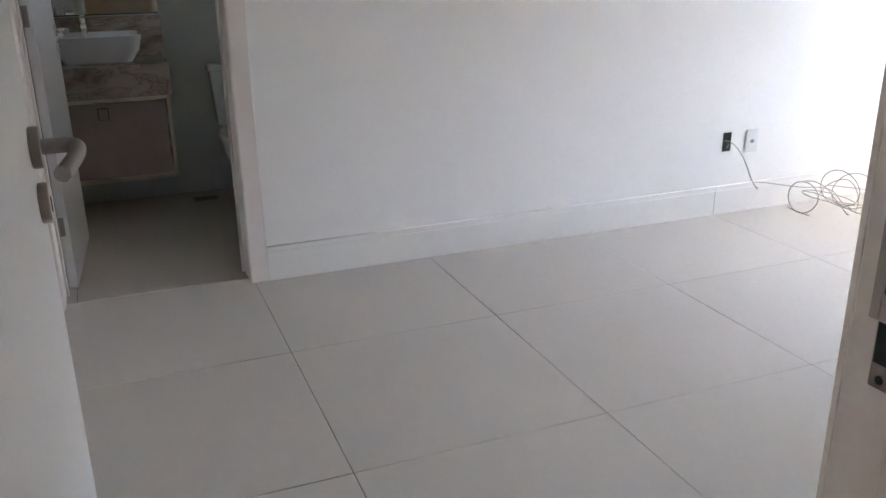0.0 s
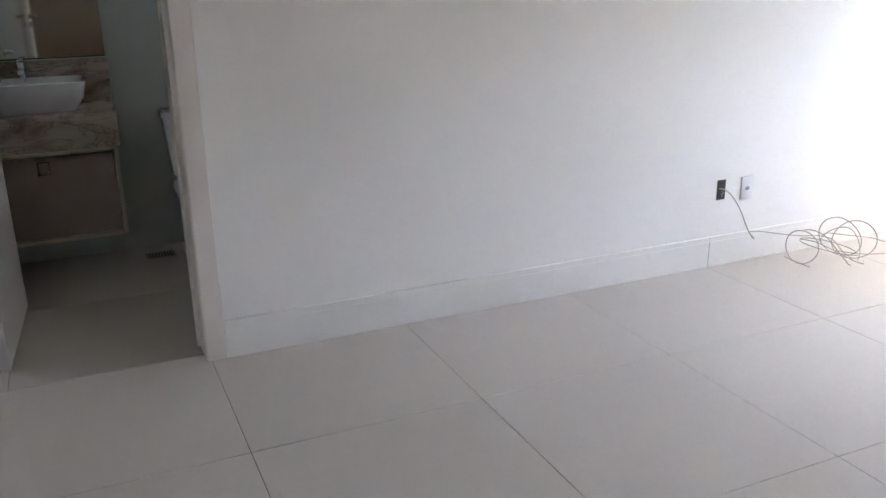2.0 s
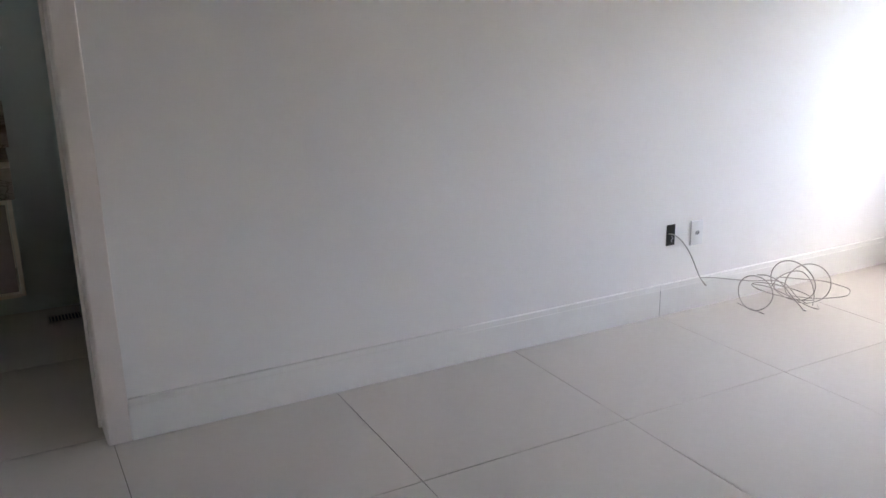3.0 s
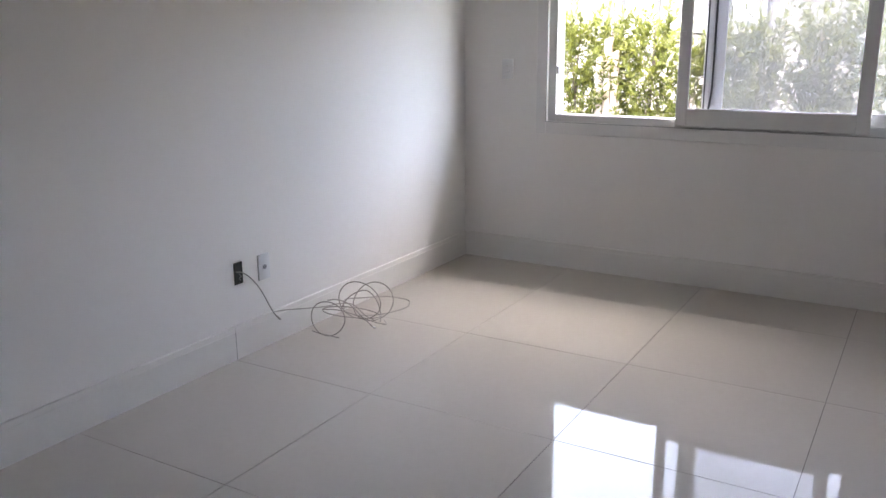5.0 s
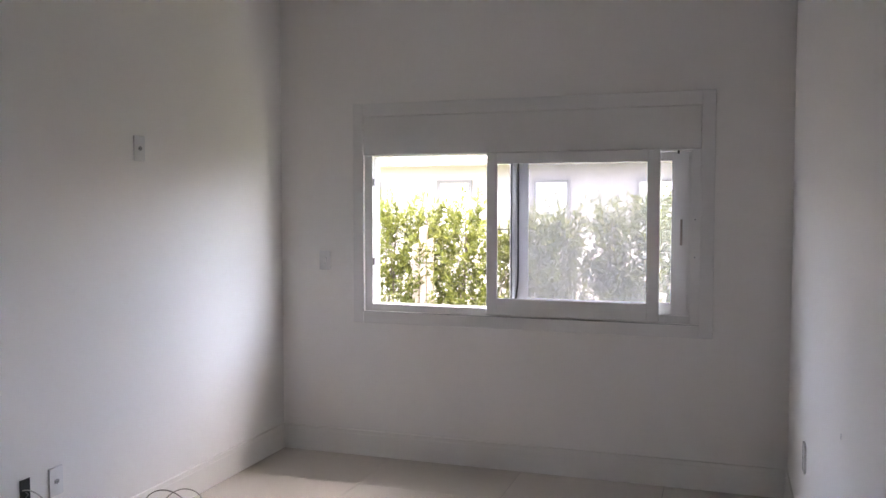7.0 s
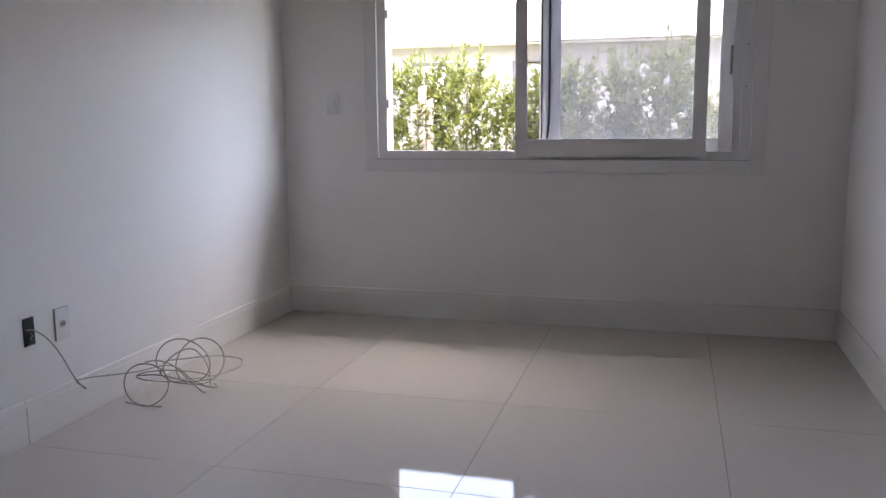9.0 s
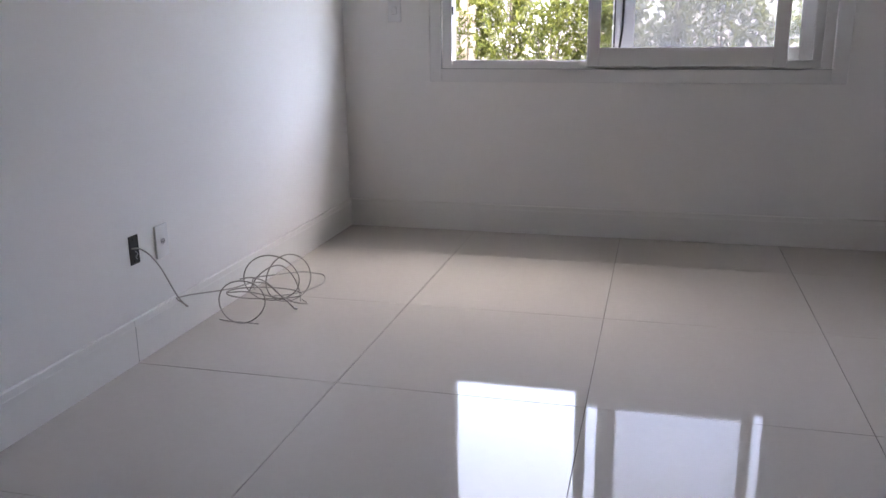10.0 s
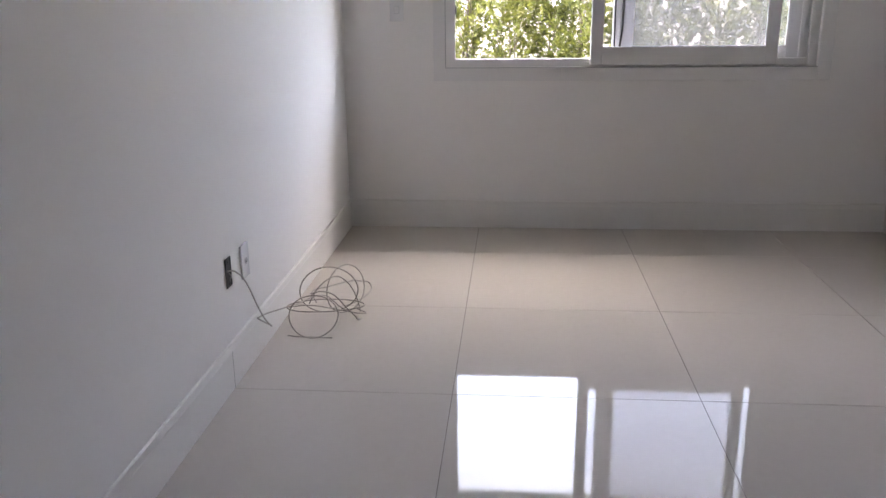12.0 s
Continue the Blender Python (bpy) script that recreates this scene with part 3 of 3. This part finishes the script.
def cable():
    """A thin cable out of the wall box, over the skirting and into a loose coil on the floor."""
    root = thing("cable", pose(3.167, NY, 0.0), "thin grey cable coiled loosely on the floor below the wall box", "cable")
    o = Vector((3.167, NY, 0))
    r = 0.0026
    strands = (
        ("hanging_run", [(3.140, 3.499, 0.392), (3.160, 3.484, 0.388), (3.195, 3.470, 0.358), (3.235, 3.462, 0.305), (3.262, 3.456, 0.255), (3.277, 3.446, 0.212), (3.292, 3.434, 0.172), (3.310, 3.420, 0.140), (3.322, 3.424, 0.136), (3.322, 3.455, 0.152), (3.335, 3.474, 0.1565)]),
        ("floor_run", [(3.335, 3.474, 0.1565), (3.40, 3.458, 0.150), (3.50, 3.430, 0.132), (3.60, 3.392, 0.118), (3.68, 3.352, 0.118), (3.735, 3.315, 0.100), (3.765, 3.270, 0.045), (3.80, 3.235, 0.012)]),
        ("loose_strand", [(3.555, 3.335, 0.172), (3.585, 3.298, 0.172), (3.630, 3.262, 0.142), (3.672, 3.228, 0.080), (3.705, 3.200, 0.030), (3.722, 3.190, 0.006)]),
        ("loose_strand", [(3.720, 3.385, 0.070), (3.735, 3.355, 0.125), (3.772, 3.315, 0.158), (3.800, 3.275, 0.160), (3.812, 3.235, 0.120), (3.805, 3.205, 0.060), (3.780, 3.190, 0.020)]),
        ("loose_strand", [(3.548, 3.430, 0.004), (3.540, 3.380, 0.003), (3.540, 3.330, 0.003), (3.535, 3.285, 0.004), (3.530, 3.255, 0.006)]),
        ("loose_strand", [(3.665, 3.455, 0.075), (3.700, 3.380, 0.072), (3.735, 3.280, 0.045), (3.760, 3.200, 0.020), (3.800, 3.170, 0.006), (3.850, 3.215, 0.004)]),
        ("loose_strand", [(3.700, 3.350, 0.085), (3.745, 3.375, 0.115), (3.830, 3.320, 0.110), (3.940, 3.262, 0.095), (4.010, 3.225, 0.072), (4.055, 3.200, 0.050), (4.020, 3.185, 0.030), (3.930, 3.200, 0.030), (3.830, 3.235, 0.035), (3.730, 3.300, 0.050)]),
    )
    for name, pts in strands:
        part(name, tube(bmesh.new(), [p - o for p in spline(pts, 8)], r, 8), M_CABLE, root, smooth=True)
    part("plug_end", tube(bmesh.new(), [p - o for p in spline([(3.716, 3.194, 0.014), (3.722, 3.190, 0.010), (3.730, 3.185, 0.006)], 3)], 0.0048, 8), M_PLATE, root, "small white connector", smooth=True)

    def loop(c, ax, az, u, lean, n=44):
        """A ring about c with half-widths ax along u and az up, leaning, a little out of round."""
        u = Vector((math.cos(radians(u)), math.sin(radians(u)), 0))
        v = (Vector((0, 0, 1)) * math.cos(radians(lean)) + Vector((-u.y, u.x, 0)) * math.sin(radians(lean)))
        side = u.cross(v)
        pts = []
        for k in range(n + 1):
            a = 2 * math.pi * k / n
            w = 1 + 0.035 * math.sin(2 * a + 7 * ax) + 0.02 * math.sin(3 * a + c[0] * 9)
            pts.append(Vector(c) + (u * ax * math.cos(a) + v * az * math.sin(a)) * w + side * 0.010 * math.sin(a * 0.5))
        return [Vector((p.x, p.y, max(p.z, 0.003))) - o for p in pts]

    for c, ax, az, u, lean in LOOPS:
        part("coil_loop", tube(bmesh.new(), loop(c, ax, az, u, lean), r, 8), M_CABLE, root, smooth=True)
    return root


LOOPS = [
    ((3.545, 3.325, 0.087), 0.090, 0.085, -86, 4),
    ((3.790, 3.318, 0.109), 0.114, 0.104, -84, -8),
    ((3.818, 3.258, 0.104), 0.104, 0.097, -36, 10),
    ((3.712, 3.318, 0.062), 0.148, 0.045, -78, 76),
]
cable()


# ---- bathroom ----
def vanity():
    root = thing("bathroom_vanity", pose(-0.082, BY, 0), "taupe wall-hung vanity cabinet with a cream edge under the marble top", "vanity cabinet")
    o = Vector((-0.06, BY, 0))

    def b(*it, bev=0.001):
        return boxes(*[(tuple(Vector(l) - o), tuple(Vector(h) - o)) for l, h in it], bev=bev)
    part("carcass", b(((-0.58, 4.69, 0.218), (0.512, 5.119, 0.234)), ((-0.58, 4.69, 0.234), (-0.562, 5.119, 0.652)), ((0.514, 4.67, 0.218), (0.532, 5.119, 0.652)), ((-0.562, 4.70, 0.64), (0.512, 5.119, 0.652)), ((-0.562, 5.10, 0.234), (0.512, 5.119, 0.64))), M_CABF, root)
    part("edge_strip", b(((-0.58, 4.67, 0.214), (0.5135, 4.688, 0.232))), M_CABF, root)
    part("edge_strip", b(((-0.58, 4.67, 0.634), (0.5135, 4.688, 0.652))), M_CABF, root)
    for xa, xb in ((-0.555, -0.03), (-0.024, 0.505)):
        d = part("drawer_front", b(((xa, 4.674, 0.239), (xb, 4.688, 0.627))), M_CAB, root, "taupe laminate front")
        px = 0.200 if xa > -0.1 else -0.24
        part("square_pull", b(((px - 0.022, 4.662, 0.547), (px + 0.022, 4.673, 0.600)), bev=0.002), M_CAB, d, "small square pull")
        # black sheet behind the pull, added as a dark outline to set it off
        part("pull_dark_outline", b(((px - 0.026, 4.6728, 0.543), (px + 0.026, 4.6738, 0.604))), M_BLACK, d)
    top = thing("marble_counter", pose(-0.024, BY, 0.65), "beige marble counter with dark veins and a deep apron", "counter")
    o = Vector((0, BY, 0.65))
    part("slab", b(((-0.57, 4.648, 0.79), (0.548, 5.119, 0.815)), bev=0.002), M_MARBLE, top)
    part("apron", b(((-0.57, 4.648, 0.653), (0.548, 4.668, 0.7895)), bev=0.0015), M_MARBLE, top)
    part("apron_return", b(((0.528, 4.668, 0.653), (0.548, 5.119, 0.7895)), bev=0.0015), M_MARBLE, top)
    part("backsplash", b(((-0.595, 5.099, 0.8155), (0.562, 5.119, 1.028)), bev=0.0015), M_MARBLE, top)
    o = Vector((0.22, 4.89, 0.816))
    basin = thing("vessel_basin", pose(0.195, 4.89, 0.816), "white rectangular vessel basin on the marble counter", "basin")
    bm = bmesh.new()
    rings = []
    for hx, hy, z, rad in ((0.165, 0.12, 0.0, 0.05), (0.205, 0.150, 0.06, 0.06), (0.222, 0.165, 0.135, 0.06), (0.216, 0.159, 0.138, 0.055), (0.196, 0.140, 0.06, 0.05), (0.13, 0.09, 0.03, 0.04)):
        ring = []
        for k in range(32):
            a = 2 * math.pi * (k + 0.5) / 32
            ca, sa = math.cos(a), math.sin(a)
            q = 0.28
            ring.append(bm.verts.new((hx * math.copysign(abs(ca) ** q, ca), hy * math.copysign(abs(sa) ** q, sa), z)))
        rings.append(ring)
    for p, q in zip(rings, rings[1:]):
        for k in range(32):
            bm.faces.new((p[k], p[(k + 1) % 32], q[(k + 1) % 32], q[k]))
    bm.faces.new(rings[0])
    bm.faces.new(rings[-1])
    part("bowl", bm, M_PORC, basin, smooth=True)
    part("drain", cyl(bmesh.new(), (0, 0, 0.0305), (0, 0, 0.034), 0.022, bev=0.001), M_CHROME, basin, smooth=True)
    fa = thing("faucet", pose(0.143, 5.065, 0.816), "tall chrome basin faucet on the marble counter", "faucet")
    part("body", cyl(bmesh.new(), (0, 0, 0), (0, 0, 0.215), 0.022, n=24, bev=0.002), M_CHROME, fa, smooth=True)
    part("spout", boxes(((-0.016, -0.15, 0.165), (0.016, 0.0, 0.187)), bev=0.003), M_CHROME, fa)
    part("handle", boxes(((-0.014, -0.05, 0.217), (0.014, 0.03, 0.228)), bev=0.003), M_CHROME, fa)
    mirror = thing("bathroom_mirror", pose(-0.045, BY, 1.04), "frameless wall mirror above the marble backsplash", "mirror")
    part("mirror_glass", boxes(((-0.57, -0.006, 0.0), (0.575, -0.001, 0.95)), bev=0.001), M_MIRROR, mirror)
    part("mirror_edge", boxes(((-0.57, -0.008, -0.006), (0.575, -0.001, -0.001))), M_BLACK, mirror)


vanity()


def toilet():
    root = thing("toilet", pose(0.945, BY, 0), "white close-coupled toilet beside the vanity", "toilet")

    def loft(levels, n=32):
        bm = bmesh.new()
        rings = []
        for cx, cy, hx, hy, z, q in levels:
            rings.append([bm.verts.new((cx + hx * math.copysign(abs(math.cos(a)) ** q, math.cos(a)), cy + hy * math.copysign(abs(math.sin(a)) ** q, math.sin(a)), z)) for a in [2 * math.pi * (k + .5) / n for k in range(n)]])
        for p, q_ in zip(rings, rings[1:]):
            for k in range(n):
                bm.faces.new((p[k], p[(k + 1) % n], q_[(k + 1) % n], q_[k]))
        bm.faces.new(rings[0])
        bm.faces.new(rings[-1])
        return bm
    part("bowl", loft(((0, -0.28, 0.10, 0.18, 0.0, 1), (0, -0.28, 0.11, 0.20, 0.12, 1), (0, -0.33, 0.17, 0.24, 0.30, 1), (0, -0.34, 0.185, 0.26, 0.375, 1))), M_PORC, root, smooth=True)
    part("seat", loft(((0, -0.34, 0.19, 0.262, 0.377, .9), (0, -0.34, 0.192, 0.265, 0.39, .9), (0, -0.34, 0.185, 0.258, 0.405, .9))), M_PORC, root, smooth=True)
    part("tank", loft(((0, -0.09, 0.165, 0.080, 0.415, .25), (0, -0.095, 0.19, 0.090, 0.72, .25))), M_PORC, root, smooth=True)
    part("tank_lid", loft(((0, -0.095, 0.197, 0.094, 0.722, .25), (0, -0.095, 0.197, 0.094, 0.745, .25), (0, -0.095, 0.188, 0.086, 0.752, .25))), M_PORC, root, smooth=True)
    part("pedestal_neck", loft(((0, -0.10, 0.10, 0.08, 0.0, .6), (0, -0.10, 0.12, 0.09, 0.413, .6))), M_PORC, root, smooth=True)


toilet()


def drain():
    root = thing("floor_drain", pose(0.66, 4.93, 0.003), "square steel floor drain in the bathroom floor", "drain")
    part("drain_frame", boxes(((-0.075, -0.05, 0.0), (0.075, -0.043, 0.003)), ((-0.075, 0.043, 0.0), (0.075, 0.05, 0.003)), ((-0.075, -0.043, 0.0), (-0.068, 0.043, 0.003)), ((0.068, -0.043, 0.0), (0.075, 0.043, 0.003))), M_STRIKE, root)
    for k in range(9):
        x = -0.06 + k * 0.015
        part("grate_bar", boxes(((x - 0.003, -0.043, 0.0), (x + 0.003, 0.043, 0.002))), M_STRIKE, root)
    # black sheet paints the dark below the grate
    part("drain_bed", boxes(((-0.068, -0.043, -0.0005), (0.068, 0.043, 0.0004))), M_BLACK, root)


drain()

# ---- outdoors ----
GZ = -0.12
struct("ground", boxes(((-600, -600, GZ - 0.3), (600, 600, GZ))), M_LAWN, "mown green lawn", "lawn")
# never in view: depth and height set to keep steep skylight off the floor
struct("eaves", boxes(((EX + 0.2, -1.0, 2.75), (6.10, 6.0, 2.9))), M_HOUSE2, "unseen plain white eaves added to cut off steep sky light", "eaves")


def shrub_crown(seed, h, trunk_pts):
    """Upright sprays of narrow leaves round a thin stem."""
    rnd = random.Random(seed)
    verts, faces = [], []

    def leaf(p, d, ln, wd):
        side = d.cross(Vector((rnd.uniform(-1, 1), rnd.uniform(-1, 1), rnd.uniform(-1, 1)))).normalized() * wd
        i = len(verts)
        mid = p + d * ln * 0.5 + Vector((0, 0, 0.004))
        verts.extend([tuple(p), tuple(mid + side), tuple(p + d * ln), tuple(mid - side)])
        faces.append((i, i + 1, i + 2, i + 3))

    def tuft(c, out, count):
        for _ in range(count):
            d = (out * 0.75 + Vector((rnd.gauss(0, 0.6), rnd.gauss(0, 0.6), rnd.gauss(0.15, 0.5)))).normalized()
            leaf(c, d, rnd.uniform(0.045, 0.085), rnd.uniform(0.005, 0.009))

    nb = 160
    for b in range(nb):
        z = h * (0.06 + 0.92 * (b / nb) ** 0.88)
        a = rnd.uniform(0, 2 * math.pi)
        spread = 0.36 * (1 - 0.45 * (z / h) ** 2) * rnd.uniform(0.45, 1.15)
        out = Vector((math.cos(a), math.sin(a), rnd.uniform(0.5, 1.6))).normalized()
        start = Vector((0.02 * math.cos(a), 0.02 * math.sin(a), z * 0.93))
        ln = spread * rnd.uniform(0.8, 1.3)
        for t in (0.35, 0.6, 0.8, 1.0):
            c = start + out * ln * t + Vector((rnd.gauss(0, .012), rnd.gauss(0, .012), 0.05 * t * t))
            tuft(c, out, 6 if t < 0.5 else 9)
    for b in range(rnd.randint(2, 4)):
        a = rnd.uniform(0, 2 * math.pi)
        base = Vector((0.08 * math.cos(a), 0.08 * math.sin(a), h * 0.82))
        up = Vector((rnd.uniform(-.15, .15), rnd.uniform(-.25, .25), 1)).normalized()
        for s in range(22):
            c = base + up * (0.45 * s / 22)
            for _ in range(3):
                d = (up * 1.0 + Vector((rnd.uniform(-1, 1), rnd.uniform(-1, 1), 0)) * (1.1 - s / 30)).normalized()
                leaf(c, d, rnd.uniform(0.03, 0.055), 0.0045)
    me = bpy.data.meshes.new("crown")
    me.from_pydata(verts, [], faces)
    me.materials.append(M_LEAF)
    return me


def shrub(seed, h):
    rnd = random.Random(seed + 50)
    root = thing("hedge_shrub", pose(0, 0, 0), "tall narrow-leaved green shrub of a loose hedge", "shrub", "hedge shrubs")
    stem = spline([(0, 0, -0.02), (rnd.uniform(-.02, .02), rnd.uniform(-.03, .03), h * 0.4), (rnd.uniform(-.03, .03), rnd.uniform(-.04, .04), h * 0.95)], 6)
    part("trunk", tube(bmesh.new(), stem, lambda t: 0.015 * (1 - 0.6 * t), 7), M_TRUNK, root)
    for k in range(4):
        s = spline([(0, 0, h * (0.05 + 0.09 * k)), (rnd.uniform(-.08, .08), rnd.uniform(-.10, .10), h * 0.45), (rnd.uniform(-.1, .1), rnd.uniform(-.14, .14), h * 0.85)], 6)
        part("branch", tube(bmesh.new(), s, lambda t: 0.009 * (1 - 0.7 * t), 6), M_TRUNK, root)
    c = new("crown", shrub_crown(seed, h, stem))
    c.parent = root
    return root


protos = [shrub(11, 1.60), shrub(23, 1.72), shrub(37, 1.64)]
rs = random.Random(5)
n = 0
for y in [-2.6 + 0.31 * k for k in range(30)]:
    p = protos[n % 3]
    m = pose(7.15 + rs.uniform(-0.1, 0.1), y + rs.uniform(-0.05, 0.05), GZ, 0, 0, rs.uniform(0, 360))
    if n < 3:
        p.matrix_world = m
    else:
        ob = copy_thing(p, m)
        k = rs.uniform(0.84, 1.03)
        ob.scale = (k, k, k)
    n += 1


def garden_post():
    root = thing("garden_post", pose(7.13, 3.27, GZ), "pale weathered timber post pair tied among the hedge shrubs", "post", "garden posts")
    for lo, hi, depth, h in ((-0.088, -0.034, 0.022, 1.37), (-0.030, 0.026, 0.030, 1.47), (0.031, 0.092, 0.026, 1.33)):
        bm = boxes(((-depth, lo, 0), (depth, hi, h)), bev=0.006)
        for v in bm.verts:
            if v.co.z > h - 0.02 and v.co.y > (lo + hi) / 2:
                v.co.z -= 0.018
        part("post", bm, M_POST, root)
    part("tie", boxes(((-0.037, -0.092, 1.17), (-0.031, 0.060, 1.19)), bev=0.001), M_HOUSE, root, "white tie")
    return root


post = garden_post()
for y in (1.72, 0.1, 4.9, -1.6):
    copy_thing(post, pose(7.30, y, GZ))


def fence():
    root = thing("wire_fence", pose(7.7, 2.0, GZ), "grey upright-rod garden fence behind the hedge", "fence")
    rod = finish("rod", boxes(((-0.003, -0.003, 0), (0.003, 0.003, 1.5))), M_ROD)
    for k in range(110):
        ob = new("rod", rod)
        ob.parent = root
        ob.location = (0, -4.95 + k * 0.09, 0)
    for z in (0.12, 0.75, 1.38):
        part("rail", boxes(((-0.004, -5, z), (0.004, 5, z + 0.008))), M_ROD, root)


fence()


def house():
    x = 13.3
    root = thing("neighbour_house", pose(x, 2.5, GZ), "long white neighbouring house with a bright projecting roof slab", "house")
    # wall under the slab takes the dimmed plaster, the slab the lighter one
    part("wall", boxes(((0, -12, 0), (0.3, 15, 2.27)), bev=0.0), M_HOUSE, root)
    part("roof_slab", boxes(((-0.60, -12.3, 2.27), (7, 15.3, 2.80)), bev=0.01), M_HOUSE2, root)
    part("drip_edge", boxes(((-0.62, -12.3, 2.255), (-0.58, 15.3, 2.275))), M_HGUT, root, "brown metal drip edge under the slab")
    for k in range(-3, 5):
        y = -0.92 + 1.555 * k
        w = part("window", boxes(((-0.05, y, 1.15), (0.0, y + 0.05, 2.04)), ((-0.05, y + 0.53, 1.15), (0.0, y + 0.58, 2.04)), ((-0.05, y + 0.05, 1.99), (0.0, y + 0.53, 2.04)), ((-0.05, y + 0.05, 1.15), (0.0, y + 0.53, 1.2))), M_HFRAME, root)
        part("shutter", boxes(((-0.02, y + 0.05, 1.2), (0.0, y + 0.53, 1.99))), M_HOUSE2, w, "closed white shutter")
    part("downpipe", cyl(bmesh.new(), (-0.06, 5.4, 0), (-0.06, 5.4, 2.25), 0.035, n=12), M_HFRAME, root)


house()

# ---- floor ----
floor = struct("floor", boxes(((-1.15, -1.55, -0.2), (EX + 0.2, BY + 0.15, -0.0022))), M_GROUT, "polished cream porcelain tile floor with thin dark joints", "floor")
XS = [0.691 + 0.8015 * k for k in range(-3, 7)]
YS = [2.768 + 0.792 * k for k in range(-6, 4)]
tile_mesh = {}
G = 0.0009
BXS = [-1.62, -0.82, -0.02, 0.78, 1.58, 1.75]
grid = [(xa, xb, ya, yb) for xa, xb in zip(XS, XS[1:]) for ya, yb in zip(YS, YS[1:]) if yb < 3.6]
grid += [(xa, xb, ya, yb) for xa, xb in zip(BXS, BXS[1:]) for ya, yb in ((3.5633, 4.365), (4.365, BY))]
for xa, xb, ya, yb in grid:
    a, b, c, d = max(xa, -1.0), min(xb, EX), max(ya, -1.4), min(yb, BY)
    if b - a < 0.02 or d - c < 0.02:
        continue
    key = (round(b - a, 3), round(d - c, 3))
    if key not in tile_mesh:
        bm = bmesh.new()
        box(bm, (-key[0] / 2 + G, -key[1] / 2 + G, -0.008), (key[0] / 2 - G, key[1] / 2 - G, 0.0), 0.0007)
        tile_mesh[key] = finish("floor_tile", bm, M_TILE)
    t = new("floor_tile", tile_mesh[key])
    t.parent = floor
    t.location = ((a + b) / 2, (c + d) / 2, 0)
